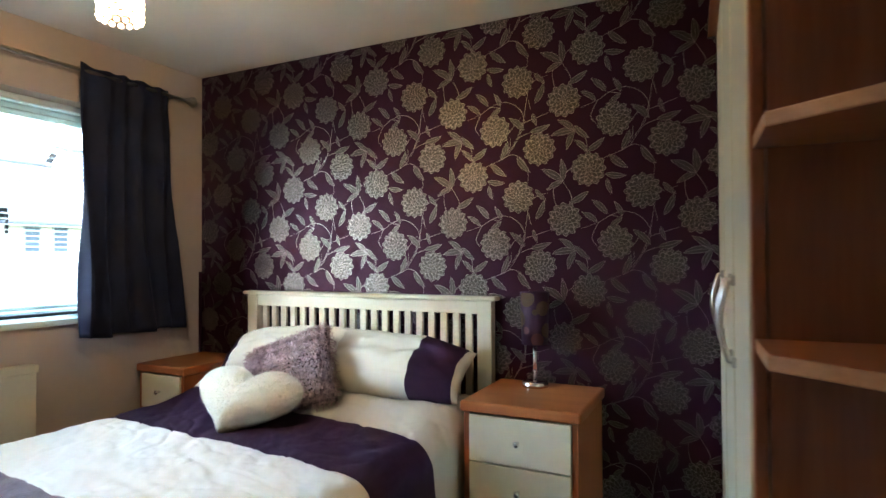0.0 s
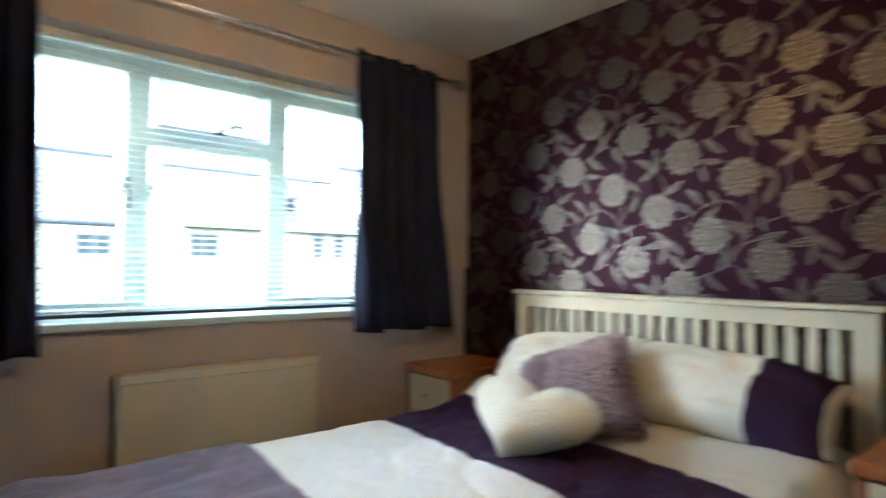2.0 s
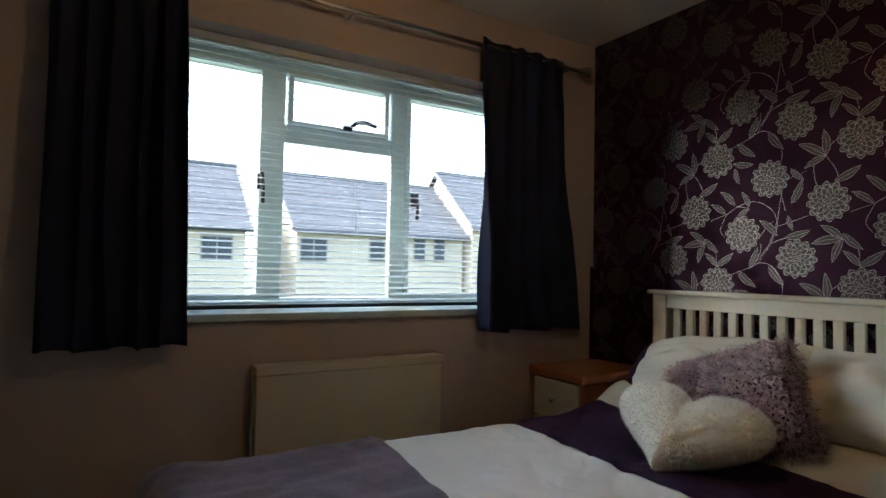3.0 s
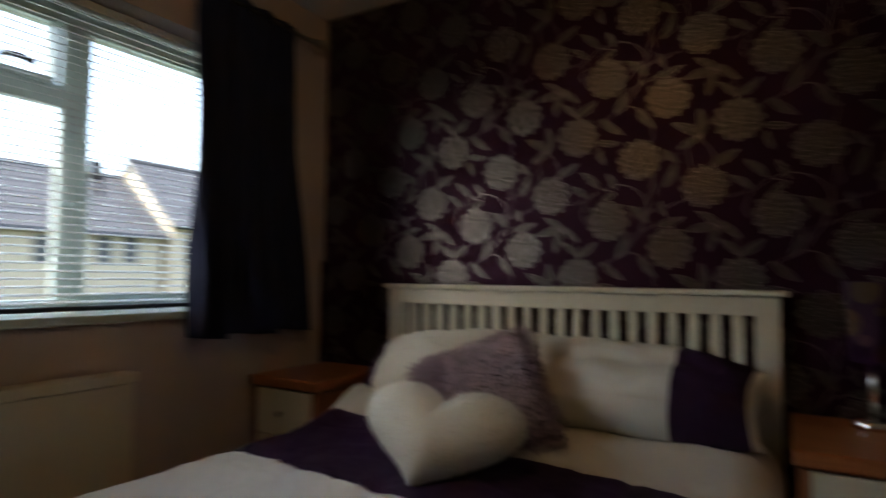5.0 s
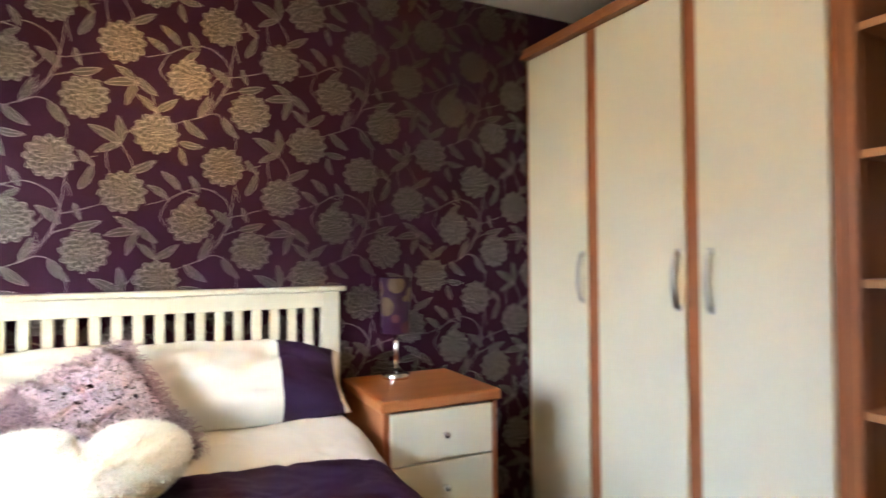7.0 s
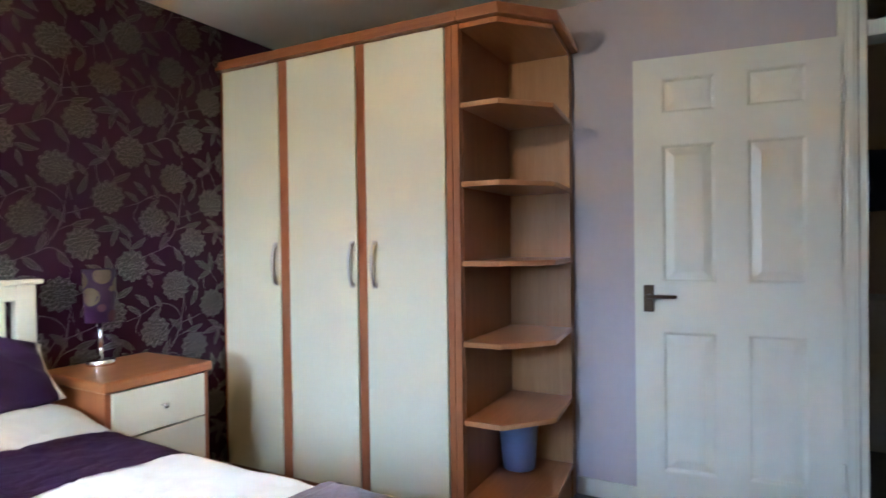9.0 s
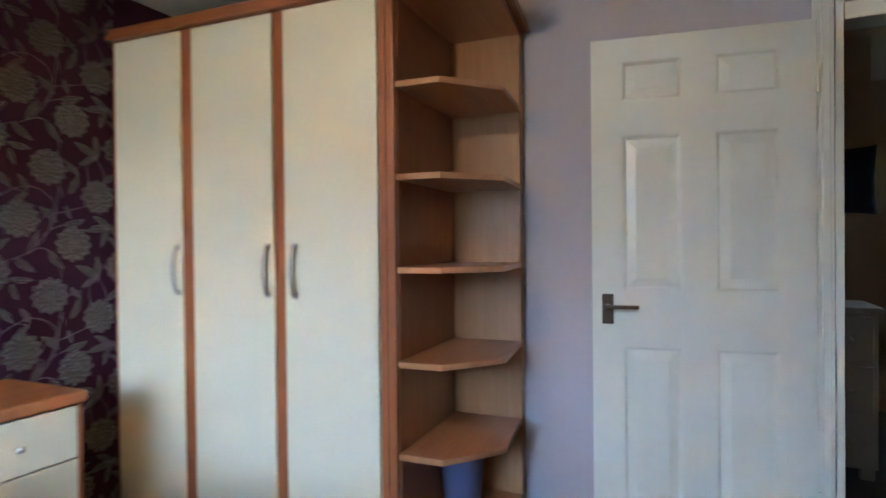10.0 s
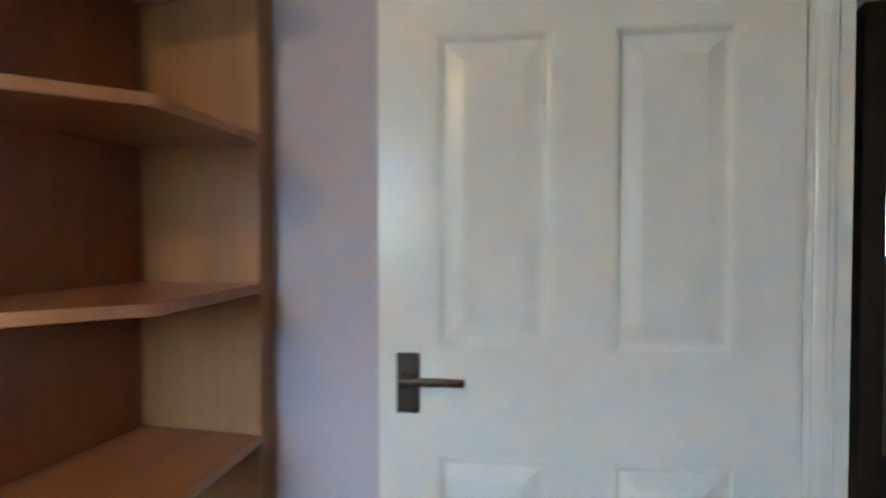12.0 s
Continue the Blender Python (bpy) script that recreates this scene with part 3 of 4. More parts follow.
duvet = thing("duvet", (-0.605, -1.1, 0.56), "white, purple and cream banded duvet spread over the bed", "duvet")
HEAD, BAND, PLAIN, FOOT = (-0.10, -0.12), (-0.455, -0.640), (-0.865, -1.010), (-2.30, -2.30)
part("cream_panel", sheet((HEAD, BAND), 200, 50), CREAM_CLOTH, duvet, "cream panel at the head", smooth=True)
part("purple_band", sheet((BAND, PLAIN), 200, 50, 0.002), PURPLE, duvet, "dark purple textured band", smooth=True)
part("white_panel", sheet((PLAIN, FOOT), 220, 140, 0.0, foot=-1.98), WHITE_CLOTH, duvet, "white creased cotton panel", smooth=True)
throw = thing("throw", (-0.605, -1.8, 0.62), "mauve plush throw folded across the foot of the bed", "throw")
bm = sheet(((-1.425, -1.575), (-2.36, -2.36)), 110, 50, 0.020, 0.03, 0.97, foot=-1.985)
t_ob = part("cloth", bm, MAUVE, throw, smooth=True)
md = t_ob.modifiers.new("thick", "SOLIDIFY")
md.thickness, md.offset = 0.014, -1
bm = sheet(((-1.417, -1.567), (-1.440, -1.590)), 110, 4, 0.023, 0.03, 0.97)
part("hem", bm, MAUVE, throw, "stitched mauve hem", smooth=True)


def cushion_bm(w, h, t, n=28, sharp=2.6, u0=-1.0, u1=1.0, seed=0.0, wrinkle=0.010):
    """A stuffed cushion in its own plane (x, z), thick along y."""
    bm = bmesh.new()
    for side in (-1, 1):
        grid = []
        for j in range(n + 1):
            row = []
            for i in range(n + 1):
                u, v = u0 + (u1 - u0) * i / n, -1 + 2 * j / n
                f = max(0.0, (1 - abs(u) ** sharp) * (1 - abs(v) ** sharp)) ** 0.5
                x = w / 2 * u * (1 - 0.05 * (1 - v * v) * abs(u) ** 3 + 0.02 * v * v)
                z = h / 2 * v * (1 - 0.07 * (1 - u * u) * abs(v) ** 3)
                y = side * t / 2 * f * (1 + 0.25 * noise.noise((u * 2 + seed, v * 2, side))) + wrinkle * noise.noise((u * 5 + seed, v * 5, 3 + side)) * f
                row.append(bm.verts.new((x, y, z)))
            grid.append(row)
        for p, q in zip(grid, grid[1:]):
            for i in range(n):
                fc = (p[i], p[i + 1], q[i + 1], q[i])
                bm.faces.new(fc if side < 0 else fc[::-1])
    bmesh.ops.remove_doubles(bm, verts=bm.verts[:], dist=0.0008)
    return bm


def pillow(name, m, flip, label):
    """A pillow, with a purple band at its end; built flat, then laid by m."""
    p = thing(name, (0, 0, 0), label, "pillow", group="pillows")
    b0 = 0.40
    spans = ((-1.0, 0.80, CREAM_CLOTH, "body", ""), (0.80, 1.0, PURPLE, "band", "dark purple band")) if flip else ((-1.0, b0, CREAM_CLOTH, "body", ""), (b0, 0.935, PURPLE, "band", "dark purple band"), (0.935, 1.0, CREAM_CLOTH, "edge", "cream open end"))
    for u0, u1, mt, nm, lb in spans:
        bm = cushion_bm(0.75 if flip else 0.74, 0.330, 0.22, 30, 2.2, u0=u0, u1=u1, seed=2.0 if flip else 5.0, wrinkle=0.014)
        for v in bm.verts:
            e = max(0.0, v.co.x / 0.37 - 0.35)
            v.co.z = v.co.z * (1 - 0.34 * e) - 0.030 * e
            if flip:
                v.co.x -= 0.05 * e * (v.co.z / 0.2) ** 2
        if nm == "band":
            for v in bm.verts:
                v.co.y *= 1.015
        if flip:
            for v in bm.verts:
                v.co.x *= -1
            bmesh.ops.reverse_faces(bm, faces=bm.faces[:])
        part(nm, bm, mt, p, lb, smooth=True)
    p.matrix_world = m
    return p


pillow("pillow", pose(-0.305, -0.215, 0.796, -47, 1, -2), False, "cream pillow with a dark purple end, propped on the headboard")
pillow("pillow", pose(-0.895, -0.207, 0.799, -47, -2, 3), True, "cream pillow with a narrow dark purple end, leaning on the headboard")

# shaggy cushion
shag = thing("shaggy_cushion", (0, 0, 0), "dusty pink shaggy square cushion leaning on the pillows", "cushion", group="cushions")
core = cushion_bm(0.40, 0.40, 0.15, 26, 2.4, seed=9.0)
random.seed(4)


def strand(bm, c, normal, ln, wd, droop):
    """One lock of pile: a narrow ribbon in three pieces that curls over at its tip."""
    d = (normal * 0.7 + Vector((random.uniform(-0.7, 0.7), random.uniform(-0.2, 0.2), random.uniform(-1.0, 0.4)))).normalized()
    side = d.cross(Vector((random.uniform(-1, 1), random.uniform(-1, 1), random.uniform(-1, 1)))).normalized() * wd
    p = [c, c + d * ln * 0.4 + normal * 0.002, c + d * ln * 0.8, c + d * ln + normal * -0.005 + Vector((0, 0, -droop))]
    q = [(bm.verts.new(v - side * k), bm.verts.new(v + side * k)) for v, k in zip(p, (0.8, 1.0, 0.95, 0.55))]
    for m, n in zip(q, q[1:]):
        bm.faces.new((m[0], m[1], n[1], n[0]))


pile, fringe = bmesh.new(), bmesh.new()
for fc in core.faces:
    if fc.calc_area() < 1e-6:
        continue
    mid = fc.calc_center_median()
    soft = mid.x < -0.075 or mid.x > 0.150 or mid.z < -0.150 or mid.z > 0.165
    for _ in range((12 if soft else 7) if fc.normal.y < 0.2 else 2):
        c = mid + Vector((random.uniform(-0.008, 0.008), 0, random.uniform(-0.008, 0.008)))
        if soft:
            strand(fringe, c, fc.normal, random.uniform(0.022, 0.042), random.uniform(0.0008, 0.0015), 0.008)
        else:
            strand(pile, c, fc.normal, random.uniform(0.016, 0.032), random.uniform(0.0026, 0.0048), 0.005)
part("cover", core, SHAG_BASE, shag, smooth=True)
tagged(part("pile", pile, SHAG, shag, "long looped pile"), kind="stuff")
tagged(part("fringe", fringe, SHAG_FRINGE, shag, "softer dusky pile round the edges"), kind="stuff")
ex, ez = Vector((0.864, 0.353, 0.358)).normalized(), Vector((-0.536, 0.503, 0.674)).normalized()
ey = ez.cross(ex).normalized()
shag.matrix_world = Matrix.Translation((-0.679, -0.445, 0.752)) @ Matrix((ex, ey, ex.cross(ey))).transposed().to_4x4()

# heart cushion
heart = thing("heart_cushion", (0, 0, 0), "white fluffy heart-shaped cushion lying on the duvet", "cushion", group="cushions")


def heart_edge(a):
    x = 16 * math.sin(a) ** 3
    z = 13 * math.cos(a) - 5 * math.cos(2 * a) - 2 * math.cos(3 * a) - math.cos(4 * a)
    return Vector((x * 0.0148, 0, (z + 1.5) * 0.0108))


def soft_edge(a):
    """The heart's outline with its tip and notch rounded off."""
    return sum((heart_edge(a + k * 0.105) for k in (-2, -1, 0, 1, 2)), Vector()) / 5


core = bmesh.new()
NR, NA = 12, 64
for side in (-1, 1):
    rings = []
    for k in range(NR + 1):
        r = k / NR
        rr = r ** 0.8
        y = side * 0.072 * math.sqrt(max(0, 1 - rr ** 2.3))
        row = []
        for j in range(NA):
            p = soft_edge(2 * math.pi * (j + 0.5) / NA) * rr
            dent = 1 - 0.34 * math.exp(-(p.x / 0.035) ** 2) * min(1, max(0, (p.z + 0.02) / 0.09))  # the crease that runs down from the notch
            row.append(core.verts.new(p + Vector((0, y * dent, 0))))
        rings.append(row)
    for p, q in zip(rings, rings[1:]):
        for j in range(NA):
            fc = (p[j], p[(j + 1) % NA], q[(j + 1) % NA], q[j])
            core.faces.new(fc if side > 0 else fc[::-1])
bmesh.ops.remove_doubles(core, verts=core.verts[:], dist=0.0008)
bmesh.ops.recalc_face_normals(core, faces=core.faces[:])
for _ in range(2):
    bmesh.ops.smooth_vert(core, verts=core.verts[:], factor=0.5, use_axis_x=True, use_axis_y=True, use_axis_z=True)
bm = bmesh.new()
for fc in core.faces:
    for _ in range(max(2, int(fc.calc_area() / 0.000007))):
        vs = [v.co for v in fc.verts]
        a, b = random.random(), random.random()
        c = vs[0].lerp(vs[1], a).lerp(vs[-1].lerp(vs[-2], a), b)
        d = (fc.normal + Vector((random.uniform(-0.6, 0.6), random.uniform(-0.6, 0.6), random.uniform(-0.8, 0.5)))).normalized()
        side = d.cross(Vector((random.uniform(-1, 1), random.uniform(-1, 1), random.uniform(-1, 1)))).normalized() * 0.0009
        bm.faces.new([bm.verts.new(v) for v in (c - side, c + side, c + d * random.uniform(0.006, 0.015))])
part("cover", core, FUR, heart, smooth=True)
tagged(part("fleece", bm, FLEECE, heart, "short white fleece"), kind="stuff")
heart.matrix_world = Matrix.Translation((-0.658, -0.745, 0.724)) @ pose(0, 0, 0, 0, 0, 12) @ pose(0, 0, 0, -55) @ pose(0, 0, 0, 0, 6, 0)

# ---- curtains, pole, radiator ----
pole = thing("curtain_pole", (-1.645, -1.3, 2.15), "slim satin metal curtain pole above the window", "curtain pole")
part("rod", rod((-1.645, -2.52, 2.150), (-1.645, -0.20, 2.150), 0.0095, seg=18), STEEL, pole, smooth=True)
for y, s in ((-0.20, 1), (-2.52, -1)):
    f = rod((-1.645, y, 2.150), (-1.645, y + 0.012 * s, 2.150), 0.012, 0.012)
    rod((-1.645, y + 0.012 * s, 2.150), (-1.645, y + 0.065 * s, 2.150), 0.013, 0.030, bm=f)
    rod((-1.645, y + 0.065 * s, 2.150), (-1.645, y + 0.072 * s, 2.150), 0.030, 0.026, bm=f)
    part("finial", f, STEEL, pole, "flared metal finial")
for y in (-2.45, -1.36, -0.25):
    b = rod((XW + 0.001, y, 2.150), (-1.645, y, 2.150), 0.006)
    rod((XW + 0.0005, y, 2.150), (XW + 0.006, y, 2.150), 0.022, bm=b)
    part("bracket", b, STEEL, pole)


def curtain(y0, y1, t0, t1, folds, seed, label):
    """A pleated curtain from y0 to y1 at the hem, t0 to t1 at the heading."""
    c = thing("curtain", (-1.645, (y0 + y1) / 2, 0.91), label, "curtain", group="curtains")
    bm = bmesh.new()
    nu, nv, rows = folds * 18, 48, []
    for j in range(nv + 1):
        v = j / nv
        z = 2.178 - v * (2.178 - 0.902)
        row = []
        for i in range(nu + 1):
            u = i / nu
            k = v ** 1.5
            y = (t0 + (t1 - t0) * u) * (1 - k) + (y0 + (y1 - y0) * u) * k
            ph = 2 * math.pi * folds * (u + 0.09 * noise.noise((u * 3, seed, v * 1.5)))
            amp = (0.010 + 0.020 * min(1, v * 3)) * (0.7 + 0.9 * noise.noise((u * folds * 0.7, seed + 5, v)))
            x = -1.640 + amp * math.sin(ph) + 0.012 * noise.noise((u * 5, v * 3, seed)) + 0.004 * noise.noise((u * 14, v * 9, seed + 2))
            if v < 0.05:
                x = -1.640 + amp * math.sin(ph) * 0.9
            y += 0.010 * math.cos(ph) * min(1, v * 3)
            row.append(bm.verts.new((x, y, z + (0.006 * math.sin(ph * 0.5 + seed) if j == nv else 0) + (0.004 * math.sin(ph) + 0.014 * noise.noise((u * 4, seed, 2.0))) * max(0.0, 1 - v * 12))))
        rows.append(row)
    for p, q in zip(rows, rows[1:]):
        for i in range(nu):
            bm.faces.new((p[i], p[i + 1], q[i + 1], q[i]))
    ob = part("cloth", bm, NAVY, c, smooth=True)
    md = ob.modifiers.new("thick", "SOLIDIFY")
    md.thickness, md.offset = 0.004, 0


curtain(-0.768, -0.200, -0.772, -0.302, 5, 1.7, "dark purple-blue short curtain drawn back beside the window")
curtain(-2.340, -1.930, -2.330, -1.958, 5, 6.1, "dark purple-blue short curtain gathered at the far side")

rad = thing("radiator", (-1.67, -1.31, 0.15), "flat cream panel radiator under the window", "radiator")
bm = box(-1.672, -1.648, -1.692, -0.945, 0.20, 0.785, 0.006, 3)
part("panel", bm, RAD, rad)
part("top_grille", box(-1.712, -1.640, -1.697, -0.940, 0.7855, 0.818, 0.005, 3), RAD, rad, "cream folded top cover")
for y in (-1.694, -0.943):
    part("side_cover", box(-1.710, -1.675, y - 0.002, y + 0.002, 0.20, 0.785), RAD, rad)
for y in (-1.45, -1.18):
    part("bracket", box(XW + 0.001, -1.673, y - 0.015, y + 0.015, 0.24, 0.74), RAD, rad)
for y in (-1.72, -0.915):
    t = tube([(-1.66, y, 0.001), (-1.66, y, 0.20), (-1.66, y + (0.03 if y < -1.3 else -0.03), 0.225)], 0.0075)
    part("pipe", t, CHROME, rad)

# ---- table lamp and ceiling lamp ----
LX, LY, LZ = 0.316, -0.105, 0.737
lamp = thing("table_lamp", (LX, LY, LZ), "small chrome table lamp with a purple spotted drum shade", "lamp")
part("base", lathe([(0.0005, 0.0), (0.052, 0.0), (0.054, 0.004), (0.053, 0.018), (0.046, 0.024), (0.012, 0.028), (0.0005, 0.028)], (LX, LY, LZ + 0.0005), 32), CHROME, lamp, smooth=True)
part("stem", rod((LX, LY, LZ + 0.026), (LX, LY, 0.925), 0.0085, seg=16), CHROME, lamp, smooth=True)
shade = part("shade", lathe([(0.052, 0.0), (0.054, 0.0), (0.060, 0.215), (0.058, 0.215), (0.054, 0.10)], (LX, LY, 0.912), 40), LAMP_PURPLE, lamp, smooth=True)
for a, z, r, mt in ((252, 0.190, 0.034, LAMP_GOLD), (205, 0.105, 0.037, LAMP_GOLD), (288, 0.135, 0.012, LAMP_GOLD), (298, 0.022, 0.028, LAMP_MAROON), (322, 0.150, 0.030, LAMP_GOLD),
                    (248, 0.060, 0.016, LAMP_MAROON), (345, 0.060, 0.030, LAMP_GOLD), (165, 0.170, 0.032, LAMP_GOLD), (150, 0.050, 0.026, LAMP_MAROON), (10, 0.165, 0.026, LAMP_MAROON)):
    bm = bmesh.new()
    ring = []
    for k in range(20):
        t = 2 * math.pi * k / 20
        h = min(0.213, max(0.002, z + r * math.sin(t)))
        inner = []
        for s in (0.5, 1.0):
            hs, rs = z + (h - z) * s, 0.0546 + 0.006 * (z + (h - z) * s) / 0.215
            az = radians(a) + s * r * math.cos(t) / 0.057
            inner.append(bm.verts.new((LX + rs * math.cos(az), LY + rs * math.sin(az), 0.912 + hs)))
        ring.append(inner)
    rm = 0.0549 + 0.006 * z / 0.215
    mid = bm.verts.new((LX + rm * math.cos(radians(a)), LY + rm * math.sin(radians(a)), 0.912 + z))
    for k in range(20):
        p, q = ring[k], ring[(k + 1) % 20]
        bm.faces.new((mid, p[0], q[0]))
        bm.faces.new((p[0], p[1], q[1], q[0]))
    bmesh.ops.recalc_face_normals(bm, faces=bm.faces[:])
    part("spot", bm, mt, shade)

pend = thing("ceiling_lamp", (LAMP.x, LAMP.y, ZC), "small lit glass-bead shade hanging from the ceiling", "ceiling lamp")
part("rose", lathe([(0.0005, -0.03), (0.030, -0.028), (0.045, -0.006), (0.045, -0.001), (0.0005, -0.001)], (LAMP.x, LAMP.y, ZC), 28), CEIL, pend, smooth=True)
part("cord", rod((LAMP.x, LAMP.y, 2.165), (LAMP.x, LAMP.y, ZC - 0.028), 0.003, seg=8), CEIL, pend)
part("holder", rod((LAMP.x, LAMP.y, 2.09), (LAMP.x, LAMP.y, 2.17), 0.018), CHROME, pend)
part("rim", lathe([(0.052, 0.0), (0.059, 0.0), (0.059, 0.012), (0.052, 0.012)], (LAMP.x, LAMP.y, 2.112), 32), CHROME, pend)
bm = bmesh.new()
for row in range(10):
    for k in range(15):
        a = 2 * math.pi * (k + 0.5 * (row % 2)) / 15
        bmesh.ops.create_icosphere(bm, subdivisions=1, radius=0.0086, matrix=Matrix.Translation((LAMP.x + 0.054 * math.cos(a), LAMP.y + 0.054 * math.sin(a), 1.945 + 0.0183 * row)))
tagged(part("beads", bm, BEADS, pend, "warm glowing glass beads", smooth=True), kind="stuff")

# ---- bedroom door, open against the wall ----
leaf = thing("door_1", (0, 0, 0), "white gloss six-panel door standing open against the wall", "door")
LW, LH, LT = 0.758, 1.976, 0.035
zs = [(0.215, 0.815), (1.022, 1.608), (1.738, 1.888)]
xs = [(0.112, 0.322), (0.436, 0.646)]
xe, ze = [0.0] + [v for p in xs for v in p] + [LW], [0.0] + [v for p in zs for v in p] + [LH]
bm = bmesh.new()
for i in range(5):
    for j in range(7):
        if i % 2 == 1 and j % 2 == 1:
            box(xe[i], xe[i + 1], -LT + 0.014, -0.014, ze[j], ze[j + 1], bm=bm)
        else:
            box(xe[i], xe[i + 1], -LT, 0.0, ze[j], ze[j + 1], bm=bm)
slab = part("leaf", bm, GLOSS, leaf)
for x0, x1 in xs:
    for z0, z1 in zs:
        bm = bmesh.new()
        for sgn, y in ((1, -0.014), (-1, -LT + 0.014)):
            rings = []
            for ins, h in ((0.0, 0.0135), (0.006, 0.0118), (0.014, 0.0045), (0.020, 0.0045), (0.046, 0.0105), (0.049, 0.0112)):
                rings.append([bm.verts.new((x, y + sgn * h, z)) for x, z in ((x0 + ins, z0 + ins), (x1 - ins, z0 + ins), (x1 - ins, z1 - ins), (x0 + ins, z1 - ins))])
            for p, q in zip(rings, rings[1:]):
                for k in range(4):
                    bm.faces.new((p[k], p[(k + 1) % 4], q[(k + 1) % 4], q[k]))
            bm.faces.new(rings[-1])
        bmesh.ops.recalc_face_normals(bm, faces=bm.faces[:])
        part("raised_panel", bm, GLOSS, slab)
hx = LW - 0.057
bm = box(hx - 0.021, hx + 0.021, 0.0005, 0.008, 0.898, 1.012, 0.002)
plate = part("handle_plate", bm, BRONZE, leaf, "square-edged dark bronze handle plate")
bm = rod((hx, 0.007, 0.966), (hx, 0.040, 0.966), 0.009)
box(hx - 0.112, hx + 0.010, 0.034, 0.048, 0.958, 0.973, 0.005, bm=bm)
part("lever", bm, BRONZE, plate, "dark bronze lever")
bm = box(LW - 0.002, LW + 0.001, -LT + 0.006, -0.006, 0.90, 1.02, 0.0008)
box(LW, LW + 0.010, -0.024, -0.012, 0.955, 0.975, 0.003, bm=bm)
part("latch_bolt", bm, STEEL, leaf)
for z in (0.23, 1.72):
    bm = rod((-0.004, 0.004, z), (-0.004, 0.004, z + 0.10), 0.006)
    part("hinge", bm, GLOSS, leaf)
leaf.matrix_world = pose(1.664, -2.712, 0.008, 0, 0, 90 + 8.2)

# ---- landing and the room across it, seen through the doorway ----
bm = box(XD + 0.121, 4.4, -5.0, -1.9, -0.12, -0.001)
tagged(solid("floor_landing", bm, CARPET), "dark carpet on the landing", "floor", kind="structure")
tagged(solid("ceiling_landing", box(XD + 0.121, 4.4, -5.0, -1.9, ZC, ZC + 0.12), HALL), "plain painted landing ceiling", "ceiling", kind="structure")
tagged(solid("wall_landing_side", box(XD + 0.121, 4.4, -1.9, -1.8, 0, ZC), HALL), "dim tan painted landing wall", "wall", kind="structure")
tagged(solid("wall_landing_end", box(XD + 0.121, 4.4, -5.1, -5.0, 0, ZC), HALL), "dim tan painted landing wall", "wall", kind="structure")
tagged(solid("wall_landing_near", box(XD + 0.0, XD + 0.12, -5.1, YB - 0.1, 0, ZC), HALL), "dim tan painted landing wall", "wall", kind="structure")
wy0, wy1, wz0, wz1 = -4.25, -3.82, 1.08, 1.74
bm = box(4.28, 4.4, -5.0, wy0, 0, ZC)
box(4.28, 4.4, wy1, -1.9, 0, ZC, bm=bm)
box(4.28, 4.4, wy0, wy1, 0, wz0, bm=bm)
box(4.28, 4.4, wy0, wy1, wz1, ZC, bm=bm)
tagged(solid("wall_far", bm, HALL), "dim tan painted wall with a small window", "wall", kind="structure")
win2 = thing("window_2", (4.32, -4.03, wz0), "small white window with horizontal bars across the landing", "window", kind="structure")
for y0, y1 in ((wy0, wy0 + 0.05), (wy1 - 0.05, wy1)):
    part("window_frame", box(4.30, 4.36, y0, y1, wz0, wz1, 0.004), UPVC, win2)
for z0, z1 in ((wz0, wz0 + 0.05), (wz1 - 0.04, wz1), (1.49, 1.535), (1.26, 1.28)):
    part("bar", box(4.30, 4.36, wy0 + 0.051, wy1 - 0.051, z0, z1, 0.004), UPVC, win2)
tagged(solid("door_frame_landing", box(2.86, 2.98, -3.325, -3.25, 0.0, 2.05, 0.004), DARKWOOD), "dark stained wooden door post", "door frame", kind="structure")
# added wall piece: backs the chest and coat, and darkens the doorway
tagged(solid("wall_landing_added", box(3.20, 3.28, -3.20, -1.9, 0, ZC), HALL), "dim tan painted landing wall", "wall", kind="structure")
chest = thing("chest_of_drawers", (2.98, -2.93, 0), "dull beige painted chest of drawers across the landing", "chest of drawers")
part("body", box(2.80, 3.195, -3.14, -2.62, 0.06, 0.85, 0.004), CHEST, chest)
part("top", box(2.78, 3.197, -3.16, -2.60, 0.851, 0.876, 0.005), CHEST, chest)
for y in (-3.10, -2.68):
    part("foot", box(2.82, 2.88, y - 0.03, y + 0.03, 0.0, 0.059), CHEST, chest)
for k in range(3):
    dr = part("drawer", box(2.788, 2.799, -3.12, -2.64, 0.10 + k * 0.25, 0.33 + k * 0.25, 0.003), CHEST, chest)
    for y in (-3.02, -2.76):
        part("knob", ball((2.780, y, 0.215 + k * 0.25), 0.012, 10), CHEST, dr, smooth=True)
coat = thing("dark_coat", (3.12, -3.06, 1.36), "dark blue coat hanging on the landing wall", "coat")
bm = cushion_bm(0.30, 0.38, 0.12, 16, 3.0, seed=3, wrinkle=0.03)
bmesh.ops.rotate(bm, verts=bm.verts[:], cent=(0, 0, 0), matrix=Matrix.Rotation(radians(90), 3, "Z"))
bmesh.ops.translate(bm, verts=bm.verts[:], vec=(3.135, -3.06, 1.54))
part("body", bm, NAVY, coat, smooth=True)
part("peg", rod((3.10, -3.06, 1.70), (3.199, -3.06, 1.70), 0.012), DARKWOOD, coat)

# ---- outside: neighbouring houses and ground ----
GZ = -2.75
